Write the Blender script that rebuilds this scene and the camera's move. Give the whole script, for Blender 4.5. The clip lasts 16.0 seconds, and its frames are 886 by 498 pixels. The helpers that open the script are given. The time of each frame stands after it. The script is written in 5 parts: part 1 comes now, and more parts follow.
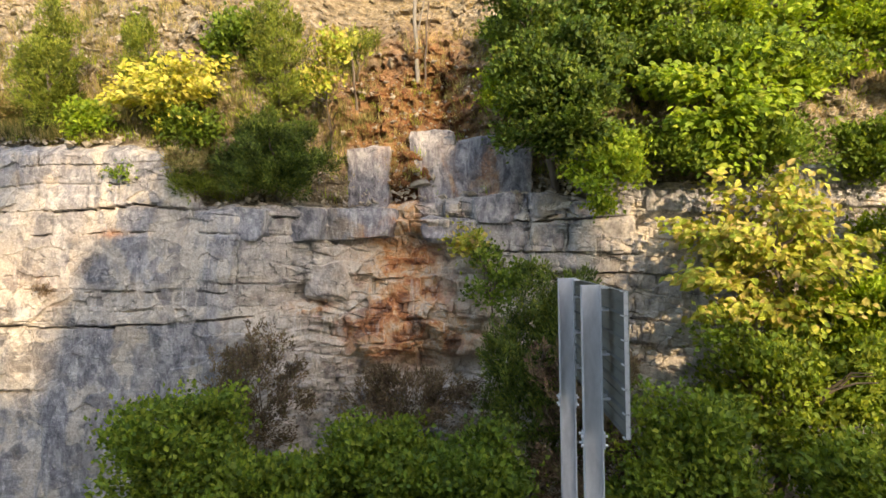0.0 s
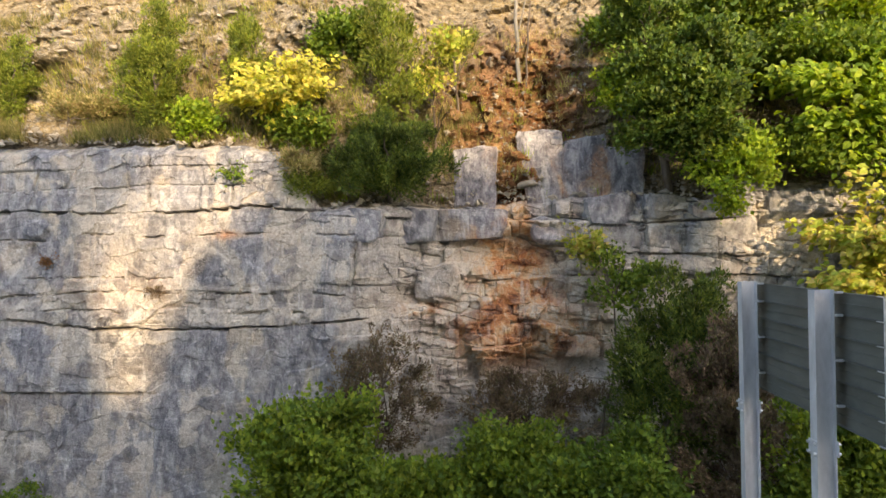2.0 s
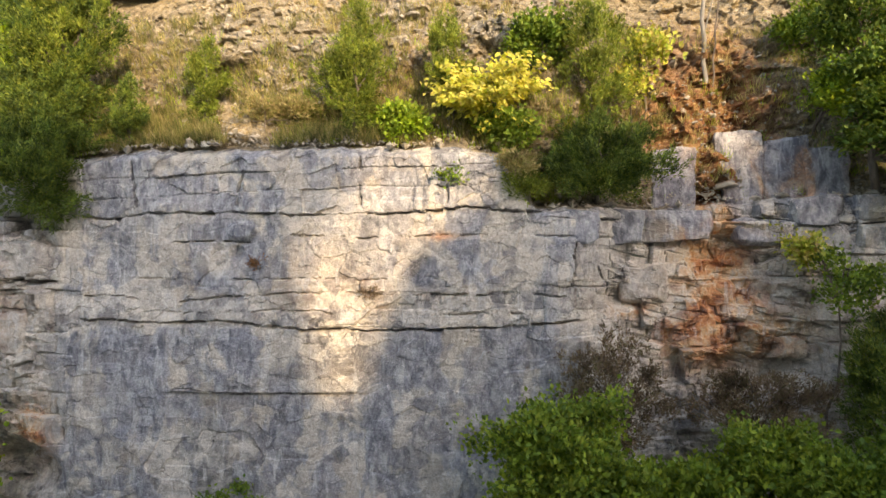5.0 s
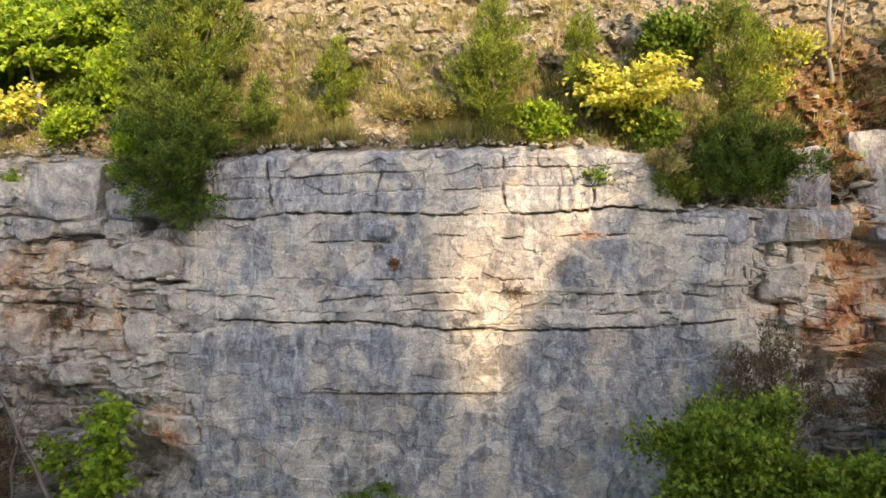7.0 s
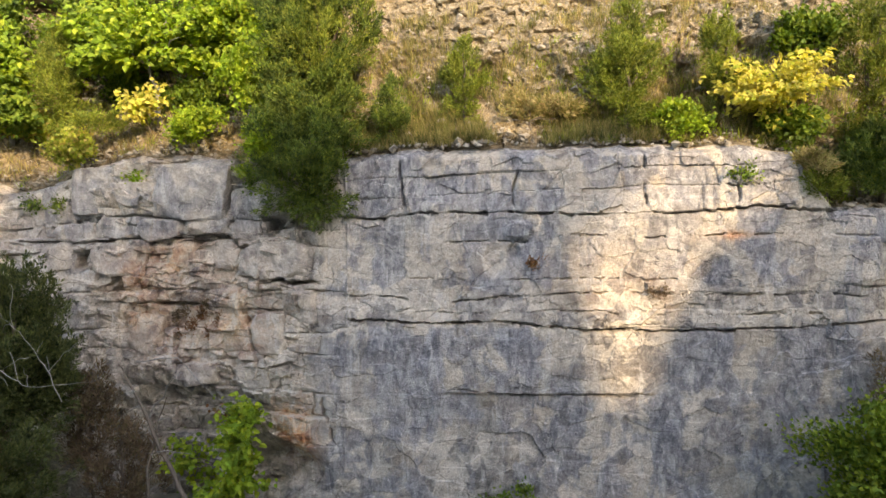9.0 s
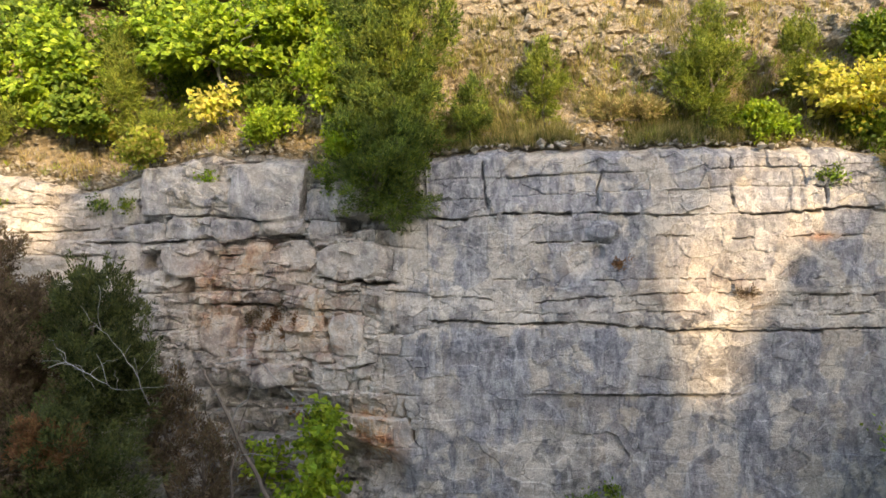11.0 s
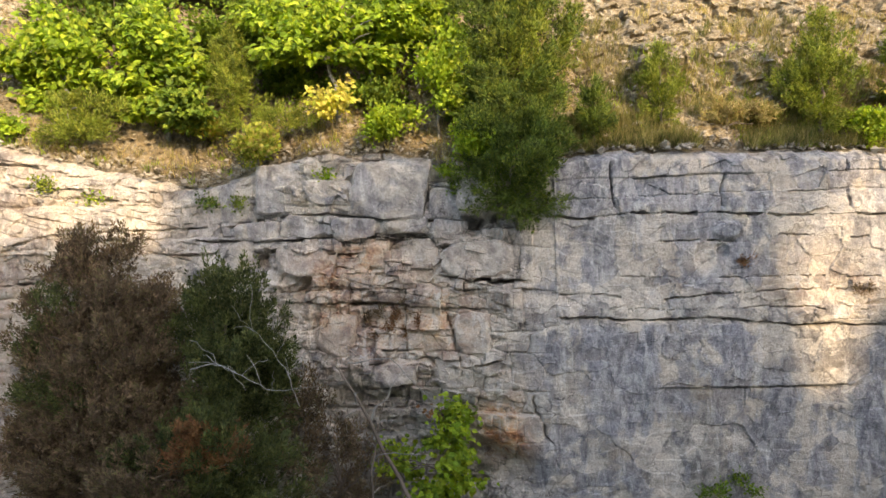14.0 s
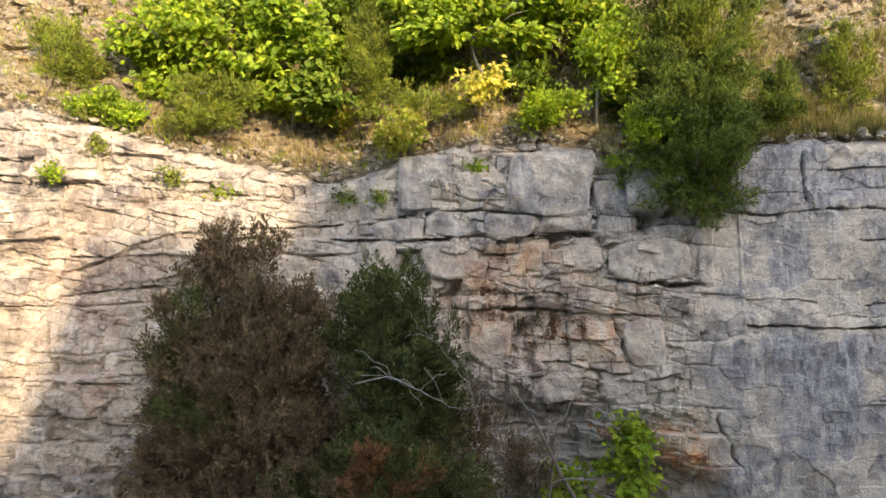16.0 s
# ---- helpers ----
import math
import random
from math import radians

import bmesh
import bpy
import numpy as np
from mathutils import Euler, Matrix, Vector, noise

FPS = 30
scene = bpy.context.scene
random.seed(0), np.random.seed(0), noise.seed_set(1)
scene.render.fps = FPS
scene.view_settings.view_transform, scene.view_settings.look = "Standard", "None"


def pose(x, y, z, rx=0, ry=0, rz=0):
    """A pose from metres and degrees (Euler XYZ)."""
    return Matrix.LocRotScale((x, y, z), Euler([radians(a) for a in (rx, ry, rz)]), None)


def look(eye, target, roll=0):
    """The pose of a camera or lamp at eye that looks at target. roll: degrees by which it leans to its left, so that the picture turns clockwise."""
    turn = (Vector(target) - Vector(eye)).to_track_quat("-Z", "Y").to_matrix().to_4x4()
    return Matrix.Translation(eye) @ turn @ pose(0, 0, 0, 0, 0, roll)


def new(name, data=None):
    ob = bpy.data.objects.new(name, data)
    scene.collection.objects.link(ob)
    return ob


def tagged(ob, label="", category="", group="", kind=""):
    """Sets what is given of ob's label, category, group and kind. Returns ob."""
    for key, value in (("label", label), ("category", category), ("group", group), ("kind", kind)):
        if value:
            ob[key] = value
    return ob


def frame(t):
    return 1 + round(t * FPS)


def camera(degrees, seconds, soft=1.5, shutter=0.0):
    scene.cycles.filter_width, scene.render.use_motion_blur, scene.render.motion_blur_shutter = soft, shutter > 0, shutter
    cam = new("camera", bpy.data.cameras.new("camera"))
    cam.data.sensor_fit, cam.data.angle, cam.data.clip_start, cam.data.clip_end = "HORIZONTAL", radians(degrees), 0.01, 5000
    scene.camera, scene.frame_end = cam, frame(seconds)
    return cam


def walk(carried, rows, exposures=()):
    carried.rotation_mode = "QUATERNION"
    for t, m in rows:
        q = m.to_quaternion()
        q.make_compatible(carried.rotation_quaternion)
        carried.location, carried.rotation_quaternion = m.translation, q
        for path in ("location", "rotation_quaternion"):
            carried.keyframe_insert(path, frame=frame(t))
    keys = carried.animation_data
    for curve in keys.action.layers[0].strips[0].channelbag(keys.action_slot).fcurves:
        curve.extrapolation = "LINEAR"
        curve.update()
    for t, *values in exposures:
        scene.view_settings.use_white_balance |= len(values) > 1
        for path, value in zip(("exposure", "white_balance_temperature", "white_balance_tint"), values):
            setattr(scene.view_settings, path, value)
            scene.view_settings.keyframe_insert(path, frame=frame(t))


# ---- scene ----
cam = camera(72.1, 16.0, soft=1.55)
PATH = [
    (0, (-1.673, 0.307, 8.755), (-1.964, 2.286, 8.766), -1.0),
    (0.5, (-2.351, 0.258, 8.801), (-2.642, 2.236, 8.809), -1.0),
    (1, (-3.029, 0.182, 8.83), (-3.323, 2.16, 8.837), -1.0),
    (1.5, (-3.728, 0.105, 8.856), (-4.024, 2.083, 8.863), -1.0),
    (2, (-4.476, 0.043, 8.871), (-4.778, 2.02, 8.878), -1.0),
    (2.5, (-5.218, -0.046, 8.896), (-5.522, 1.93, 8.901), -1.0),
    (3, (-6.032, -0.16, 8.909), (-6.341, 1.816, 8.914), -1.0),
    (3.5, (-6.843, -0.287, 8.917), (-7.157, 1.688, 8.923), -1.0),
    (4, (-7.82, -0.434, 8.932), (-8.136, 1.541, 8.938), -1.0),
    (6.5, (-12.428, -1.266, 9.195), (-12.724, 0.712, 9.185), -1.0),
    (7, (-13.367, -1.355, 9.175), (-13.669, 0.622, 9.167), -1.1),
    (7.5, (-14.231, -1.43, 9.194), (-14.539, 0.546, 9.185), -1.2),
    (8, (-15.201, -1.574, 9.171), (-15.513, 0.402, 9.167), -1.2),
    (8.5, (-15.978, -1.683, 9.123), (-16.297, 0.292, 9.127), -1.1),
    (9, (-16.727, -1.775, 9.09), (-17.051, 0.199, 9.1), -1.1),
    (11.5, (-19.929, -2.227, 9.173), (-20.196, -0.245, 9.182), -1.1),
    (12, (-20.7, -2.341, 9.184), (-20.952, -0.357, 9.192), -1.1),
    (12.5, (-21.423, -2.43, 9.135), (-21.67, -0.445, 9.149), -1.1),
    (13, (-22.23, -2.569, 9.145), (-22.414, -0.577, 9.157), -1.2),
    (13.5, (-23.053, -2.694, 9.121), (-23.182, -0.699, 9.136), -1.2),
    (14, (-23.979, -2.805, 9.163), (-24.109, -0.809, 9.175), -1.2),
    (14.5, (-24.849, -2.711, 9.153), (-24.983, -0.716, 9.169), -1.2),
    (15, (-25.773, -2.344, 9.115), (-25.91, -0.349, 9.139), -1.1),
    (15.5, (-26.708, -1.854, 9.103), (-26.848, 0.14, 9.132), -1.1),
    (16, (-28.156, -1.378, 9.036), (-28.304, 0.616, 9.076), -1.1),
]
walk(cam, [(t, look(eye, target, roll)) for t, eye, target, roll in PATH], exposures=[(0.0, 2.32, 7950, 15), (16.0, 2.32, 7950, 15)])

# ---- world and sun ----
SUN_ELEV, SUN_AZ = 23.0, 34.0      # degrees above the horizon; degrees from -y towards +x
world = bpy.data.worlds.new("world")
scene.world = world
world.use_nodes = True
wn = world.node_tree
wn.nodes.clear()
w_out = wn.nodes.new("ShaderNodeOutputWorld")
w_bg = wn.nodes.new("ShaderNodeBackground")
w_sky = wn.nodes.new("ShaderNodeTexSky")
w_sky.sky_type = "NISHITA"
w_sky.sun_disc = False
w_sky.sun_elevation = radians(SUN_ELEV)
w_sky.sun_rotation = radians(180.0 - SUN_AZ)
w_sky.dust_density = 1.0
w_bg.inputs["Strength"].default_value = 0.15
wn.links.new(w_sky.outputs[0], w_bg.inputs["Color"])
wn.links.new(w_bg.outputs[0], w_out.inputs["Surface"])

TO_SUN = Vector((math.sin(radians(SUN_AZ)) * math.cos(radians(SUN_ELEV)), -math.cos(radians(SUN_AZ)) * math.cos(radians(SUN_ELEV)), math.sin(radians(SUN_ELEV))))
sun = new("sun", bpy.data.lights.new("sun", "SUN"))
sun.data.energy, sun.data.angle, sun.data.color = 1.34, radians(1.4), (1.0, 0.86, 0.62)
sun.matrix_world = look(TO_SUN * 60, (0, 0, 0))

# ---- materials ----
def mat_nodes(name, rough=0.9):
    m = bpy.data.materials.new(name)
    m.use_nodes = True
    nt = m.node_tree
    b = nt.nodes["Principled BSDF"]
    b.inputs["Roughness"].default_value = rough
    b.inputs["Specular IOR Level"].default_value = 0.25
    return m, nt, b


def coords(nt, scale=(1, 1, 1)):
    c = nt.nodes.new("ShaderNodeTexCoord")
    mp = nt.nodes.new("ShaderNodeMapping")
    mp.inputs["Scale"].default_value = scale
    nt.links.new(c.outputs["Object"], mp.inputs["Vector"])
    return mp.outputs[0]


def noise_node(nt, vec, scale, detail=6.0, rough=0.6, distort=0.0):
    n = nt.nodes.new("ShaderNodeTexNoise")
    n.inputs["Scale"].default_value, n.inputs["Detail"].default_value = scale, detail
    n.inputs["Roughness"].default_value, n.inputs["Distortion"].default_value = rough, distort
    nt.links.new(vec, n.inputs["Vector"])
    return n.outputs["Fac"]


def ramp(nt, fac, stops):
    r = nt.nodes.new("ShaderNodeValToRGB")
    while len(r.color_ramp.elements) < len(stops):
        r.color_ramp.elements.new(0.5)
    for e, (p, c) in zip(r.color_ramp.elements, stops):
        e.position = p
        e.color = (*c, 1) if len(c) == 3 else c
    nt.links.new(fac, r.inputs[0])
    return r.outputs[0]


def grey(v):
    return (v, v, v)


def mixc(nt, fac, a, b, mode="MIX"):
    n = nt.nodes.new("ShaderNodeMix")
    n.data_type, n.blend_type = "RGBA", mode
    for sock, v in ((n.inputs[0], fac), (n.inputs[6], a), (n.inputs[7], b)):
        if isinstance(v, (int, float)):
            sock.default_value = v
        elif isinstance(v, tuple):
            sock.default_value = (*v, 1)
        else:
            nt.links.new(v, sock)
    return n.outputs[2]


def mathn(nt, op, a, b=0.0, clamp=False):
    n = nt.nodes.new("ShaderNodeMath")
    n.operation, n.use_clamp = op, clamp
    for sock, v in zip(n.inputs, (a, b)):
        if isinstance(v, (int, float)):
            sock.default_value = v
        else:
            nt.links.new(v, sock)
    return n.outputs[0]


def attr(nt, name):
    a = nt.nodes.new("ShaderNodeAttribute")
    a.attribute_name = name
    return a


def bump(nt, b, fac, strength=0.5, dist=0.02):
    n = nt.nodes.new("ShaderNodeBump")
    n.inputs["Strength"].default_value, n.inputs["Distance"].default_value = strength, dist
    nt.links.new(fac, n.inputs["Height"])
    nt.links.new(n.outputs[0], b.inputs["Normal"])


def rock_material():
    """Weathered limestone. Attribute 'stain': red = iron rust, green = dark seep film, blue = pale fresh rock and a
    painted pool of sun, alpha = tone of each broken facet.
    """
    m, nt, b = mat_nodes("limestone", 0.92)
    v = coords(nt)
    at = attr(nt, "stain")
    tone = at.outputs["Alpha"]
    st = nt.nodes.new("ShaderNodeSeparateColor")
    nt.links.new(at.outputs["Color"], st.inputs[0])
    rust_m, dark_m, pale_m = st.outputs
    big = noise_node(nt, v, 0.6, 5, 0.6, 0.5)
    mid = noise_node(nt, v, 2.4, 9, 0.66, 0.7)
    fine = noise_node(nt, v, 17.0, 8, 0.72)
    grain = mathn(nt, "ADD", mathn(nt, "MULTIPLY", mid, 0.75), mathn(nt, "MULTIPLY", tone, 0.25))
    base = ramp(nt, grain, [(0.37, (0.135, 0.125, 0.118)), (0.45, (0.275, 0.252, 0.228)), (0.53, (0.41, 0.370, 0.322)), (0.62, (0.58, 0.52, 0.442))])
    warm = ramp(nt, big, [(0.42, grey(0.0)), (0.62, grey(1.0))])
    base = mixc(nt, mathn(nt, "MULTIPLY", warm, 0.45), base, (0.45, 0.355, 0.26))
    # fresh pale scars and the painted pool of sun, cut off sharply
    pale_n = mathn(nt, "ADD", noise_node(nt, v, 1.7, 8, 0.68, 0.9), mathn(nt, "MULTIPLY", mathn(nt, "SUBTRACT", tone, 0.5), 0.16))
    pale_f = mathn(nt, "MULTIPLY", pale_m, ramp(nt, pale_n, [(0.46, grey(0.0)), (0.53, grey(1.0))]), True)
    pale_c = ramp(nt, noise_node(nt, v, 5.5, 6, 0.7, 0.4), [(0.36, (0.40, 0.345, 0.28)), (0.55, (0.60, 0.525, 0.43)), (0.70, (0.72, 0.66, 0.57))])
    base = mixc(nt, mathn(nt, "MULTIPLY", pale_f, 0.8), base, pale_c)
    # iron-stained clay
    rust_n = mathn(nt, "ADD", mathn(nt, "MULTIPLY", noise_node(nt, v, 2.3, 9, 0.72, 0.8), 0.8), mathn(nt, "MULTIPLY", tone, 0.2))
    rust_c = ramp(nt, rust_n, [(0.36, (0.20, 0.075, 0.034)), (0.44, (0.52, 0.225, 0.095)), (0.51, (0.62, 0.38, 0.20)), (0.59, (0.60, 0.47, 0.34)), (0.67, (0.70, 0.63, 0.53))])
    rust_f = mathn(nt, "MULTIPLY", rust_m, ramp(nt, noise_node(nt, v, 1.9, 7, 0.66, 0.6), [(0.34, grey(0.35)), (0.52, grey(1.0))]), True)
    base = mixc(nt, rust_f, base, rust_c)
    # blue-grey film that water leaves, in hanging tongues
    film_n = mathn(nt, "ADD", mathn(nt, "MULTIPLY", noise_node(nt, coords(nt, (1.2, 1.2, 0.5)), 0.85, 8, 0.57, 0.6), 0.84), mathn(nt, "MULTIPLY", mathn(nt, "SUBTRACT", 1.0, tone), 0.16))
    film = ramp(nt, film_n, [(0.455, grey(0.0)), (0.50, grey(0.75)), (0.57, grey(1.0))])
    film_c = ramp(nt, noise_node(nt, coords(nt, (1.6, 1.6, 0.8)), 3.0, 8, 0.68, 0.5), [(0.38, (0.105, 0.107, 0.124)), (0.50, (0.235, 0.234, 0.252)), (0.62, (0.40, 0.39, 0.385))])
    base = mixc(nt, mathn(nt, "MULTIPLY", mathn(nt, "MULTIPLY", dark_m, film, True), 0.92), base, film_c)
    # lime drips
    drip = ramp(nt, noise_node(nt, coords(nt, (2.6, 2.6, 0.40)), 1.3, 6, 0.58, 0.5), [(0.565, grey(0.0)), (0.63, grey(1.0))])
    drip = mathn(nt, "MULTIPLY", drip, ramp(nt, noise_node(nt, v, 0.9, 4, 0.6), [(0.42, grey(0.1)), (0.58, grey(1.0))]))
    base = mixc(nt, mathn(nt, "MULTIPLY", drip, 0.55), base, (0.58, 0.545, 0.495))
    # chipped spots of clean rock and dark lichen
    chip = ramp(nt, noise_node(nt, v, 6.5, 6, 0.75, 1.4), [(0.60, grey(0.0)), (0.63, grey(1.0))])
    base = mixc(nt, mathn(nt, "MULTIPLY", chip, 0.55), base, (0.63, 0.585, 0.52))
    moss = ramp(nt, noise_node(nt, v, 4.2, 8, 0.74, 1.0), [(0.60, grey(0.0)), (0.66, grey(1.0))])
    base = mixc(nt, mathn(nt, "MULTIPLY", moss, 0.45), base, (0.115, 0.115, 0.12))
    speck = ramp(nt, fine, [(0.30, grey(0.62)), (0.48, grey(1.0)), (0.70, grey(1.28))])
    base = mixc(nt, 0.85, base, speck, "MULTIPLY")
    # hairline cracks, dark with dirt
    wv = nt.nodes.new("ShaderNodeMixRGB")
    wv.blend_type = "ADD"
    wv.inputs[0].default_value = 0.55
    nz = nt.nodes.new("ShaderNodeTexNoise")
    nz.inputs["Scale"].default_value, nz.inputs["Detail"].default_value = 1.9, 6
    nt.links.new(v, nz.inputs["Vector"])
    nt.links.new(coords(nt, (0.7, 0.7, 1.2)), wv.inputs[1])
    nt.links.new(nz.outputs["Color"], wv.inputs[2])
    vo = nt.nodes.new("ShaderNodeTexVoronoi")
    vo.feature = "DISTANCE_TO_EDGE"
    vo.inputs["Scale"].default_value = 1.25
    nt.links.new(wv.outputs[0], vo.inputs["Vector"])
    line = ramp(nt, vo.outputs["Distance"], [(0.0, grey(1.0)), (0.017, grey(0.0))])
    line = mathn(nt, "MULTIPLY", line, ramp(nt, noise_node(nt, v, 1.3, 5, 0.6), [(0.52, grey(0.0)), (0.60, grey(1.0))]))
    base = mixc(nt, mathn(nt, "MULTIPLY", line, 0.7), base, (0.05, 0.045, 0.042))
    nt.links.new(base, b.inputs["Base Color"])
    h = mathn(nt, "ADD", mathn(nt, "MULTIPLY", mid, 1.3), mathn(nt, "MULTIPLY", fine, 0.8))
    h = mathn(nt, "SUBTRACT", h, mathn(nt, "MULTIPLY", line, 0.5))
    bump(nt, b, h, 0.8, 0.06)
    return m


def soil_material():
    """Dry hillside soil with leaf litter and rubble. Attribute 'stain': red = red clay, green = bare rock, blue = dry straw."""
    m, nt, b = mat_nodes("hillside_soil", 0.95)
    v = coords(nt)
    mid = noise_node(nt, v, 3.2, 9, 0.72, 0.3)
    fine = noise_node(nt, v, 22.0, 6, 0.75)
    base = ramp(nt, mid, [(0.34, (0.035, 0.030, 0.019)), (0.45, (0.12, 0.094, 0.060)), (0.54, (0.25, 0.198, 0.13)), (0.66, (0.45, 0.37, 0.25))])
    st = nt.nodes.new("ShaderNodeSeparateColor")
    nt.links.new(attr(nt, "stain").outputs["Color"], st.inputs[0])
    rock = ramp(nt, noise_node(nt, v, 5.0, 8, 0.7, 0.4), [(0.36, (0.06, 0.054, 0.046)), (0.49, (0.19, 0.17, 0.138)), (0.62, (0.44, 0.385, 0.295))])
    base = mixc(nt, st.outputs[1], base, rock)
    clay = ramp(nt, noise_node(nt, v, 2.4, 8, 0.7, 0.5), [(0.37, (0.04, 0.017, 0.010)), (0.49, (0.175, 0.064, 0.027)), (0.64, (0.36, 0.18, 0.082))])
    base = mixc(nt, st.outputs[0], base, clay)
    litter = ramp(nt, noise_node(nt, v, 9.0, 6, 0.7, 1.0), [(0.45, grey(0.0)), (0.58, grey(1.0))])
    base = mixc(nt, mathn(nt, "MULTIPLY", litter, st.outputs[2]), base, (0.30, 0.21, 0.085))
    speck = ramp(nt, fine, [(0.30, grey(0.45)), (0.5, grey(1.0)), (0.70, grey(1.35))])
    base = mixc(nt, 0.85, base, speck, "MULTIPLY")
    nt.links.new(base, b.inputs["Base Color"])
    bump(nt, b, mathn(nt, "ADD", mid, mathn(nt, "MULTIPLY", fine, 0.5)), 0.9, 0.08)
    return m


def leaf_material(name, cols, trans=0.35, rough=0.55):
    m, nt, b = mat_nodes(name, rough)
    g = nt.nodes.new("ShaderNodeNewGeometry")
    n = len(cols)
    c = ramp(nt, g.outputs["Random Per Island"], [(i / max(1, n - 1), col) for i, col in enumerate(cols)])
    v = coords(nt)
    shade = ramp(nt, noise_node(nt, v, 2.3, 4, 0.6), [(0.34, grey(0.50)), (0.66, grey(1.5))])
    c = mixc(nt, 0.9, c, shade, "MULTIPLY")
    nt.links.new(c, b.inputs["Base Color"])
    t = nt.nodes.new("ShaderNodeBsdfTranslucent")
    nt.links.new(mixc(nt, 1.0, c, (1.25, 1.2, 0.6), "MULTIPLY"), t.inputs["Color"])
    mx = nt.nodes.new("ShaderNodeMixShader")
    mx.inputs[0].default_value = trans
    nt.links.new(b.outputs[0], mx.inputs[1])
    nt.links.new(t.outputs[0], mx.inputs[2])
    nt.links.new(mx.outputs[0], nt.nodes["Material Output"].inputs["Surface"])
    return m


def plain_material(name, c1, c2, scale=8.0, rough=0.8, metal=0.0, bumps=0.3, stretch=(1, 1, 1)):
    m, nt, b = mat_nodes(name, rough)
    b.inputs["Metallic"].default_value = metal
    v = coords(nt, stretch)
    f = noise_node(nt, v, scale, 7, 0.65, 0.3)
    nt.links.new(ramp(nt, f, [(0.3, c1), (0.7, c2)]), b.inputs["Base Color"])
    bump(nt, b, f, bumps, 0.01)
    return m


ROCK = rock_material()
SOIL = soil_material()
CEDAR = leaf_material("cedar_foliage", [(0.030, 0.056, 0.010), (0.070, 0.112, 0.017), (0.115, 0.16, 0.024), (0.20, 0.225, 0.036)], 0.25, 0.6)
JUNIPER = leaf_material("juniper_foliage", [(0.030, 0.042, 0.013), (0.062, 0.078, 0.022), (0.092, 0.108, 0.030), (0.135, 0.135, 0.045)], 0.22, 0.65)
# cedar foliage again, with the sun's brightening put into the colour
CEDAR_SUN = leaf_material("sunlit_cedar_foliage", [(0.075, 0.10, 0.016), (0.14, 0.18, 0.022), (0.20, 0.245, 0.034), (0.27, 0.27, 0.05)], 0.30, 0.6)
BROWN = leaf_material("dry_brown_foliage", [(0.085, 0.056, 0.036), (0.15, 0.10, 0.062), (0.21, 0.145, 0.092), (0.12, 0.11, 0.04)], 0.18, 0.75)
RUSSET = leaf_material("russet_foliage", [(0.16, 0.075, 0.035), (0.26, 0.115, 0.05), (0.14, 0.10, 0.04)], 0.2, 0.75)
GREEN = leaf_material("green_leaves", [(0.065, 0.115, 0.016), (0.105, 0.17, 0.021), (0.15, 0.22, 0.026), (0.22, 0.27, 0.036)], 0.38)
BUSH = leaf_material("bush_leaves", [(0.085, 0.14, 0.020), (0.145, 0.215, 0.027), (0.21, 0.28, 0.033), (0.31, 0.345, 0.045)], 0.42)
DARK_GREEN = leaf_material("dark_green_leaves", [(0.038, 0.075, 0.013), (0.065, 0.115, 0.018), (0.10, 0.155, 0.022), (0.17, 0.21, 0.032)], 0.34)
LIME = leaf_material("lime_leaves", [(0.12, 0.20, 0.020), (0.20, 0.30, 0.027), (0.28, 0.38, 0.034), (0.37, 0.42, 0.045)], 0.45)
YELLOW = leaf_material("yellow_leaves", [(0.40, 0.40, 0.05), (0.55, 0.49, 0.09), (0.62, 0.53, 0.13), (0.30, 0.36, 0.04)], 0.42)
AMBER = leaf_material("yellow_green_leaves", [(0.20, 0.27, 0.03), (0.33, 0.37, 0.05), (0.47, 0.45, 0.09), (0.50, 0.36, 0.13)], 0.4)
STRAW = leaf_material("dry_grass", [(0.16, 0.18, 0.05), (0.34, 0.29, 0.11), (0.46, 0.37, 0.18), (0.22, 0.14, 0.06)], 0.3, 0.8)
OLIVE_GRASS = leaf_material("olive_grass", [(0.085, 0.10, 0.025), (0.14, 0.15, 0.04), (0.24, 0.21, 0.08), (0.32, 0.26, 0.12)], 0.3, 0.8)
BARK = plain_material("bark", (0.075, 0.055, 0.042), (0.20, 0.16, 0.125), 9.0, 0.95, 0, 0.8, (1, 1, 0.25))
PALE_BARK = plain_material("pale_bark", (0.14, 0.125, 0.105), (0.30, 0.275, 0.235), 9.0, 0.9, 0, 0.6, (1, 1, 0.25))
DEAD_WOOD = plain_material("dead_wood", (0.17, 0.155, 0.14), (0.36, 0.34, 0.31), 12.0, 0.95, 0, 0.6)
STEEL = plain_material("galvanised_steel", (0.40, 0.41, 0.415), (0.62, 0.63, 0.635), 5.0, 0.5, 0.15, 0.12, (1, 1, 0.35))
ALU = plain_material("aluminium_sheet", (0.105, 0.11, 0.095), (0.165, 0.17, 0.15), 2.2, 0.6, 0.25, 0.1, (1, 0.5, 1.5))
BOLT = plain_material("bright_bolt", (0.55, 0.56, 0.57), (0.70, 0.71, 0.72), 20.0, 0.4, 0.6, 0.05)
SIGN_FACE = plain_material("sign_green", (0.01, 0.10, 0.05), (0.015, 0.13, 0.065), 3.0, 0.5)
TURF = plain_material("dry_verge", (0.16, 0.145, 0.10), (0.34, 0.31, 0.25), 1.2, 0.95, 0, 0.8)

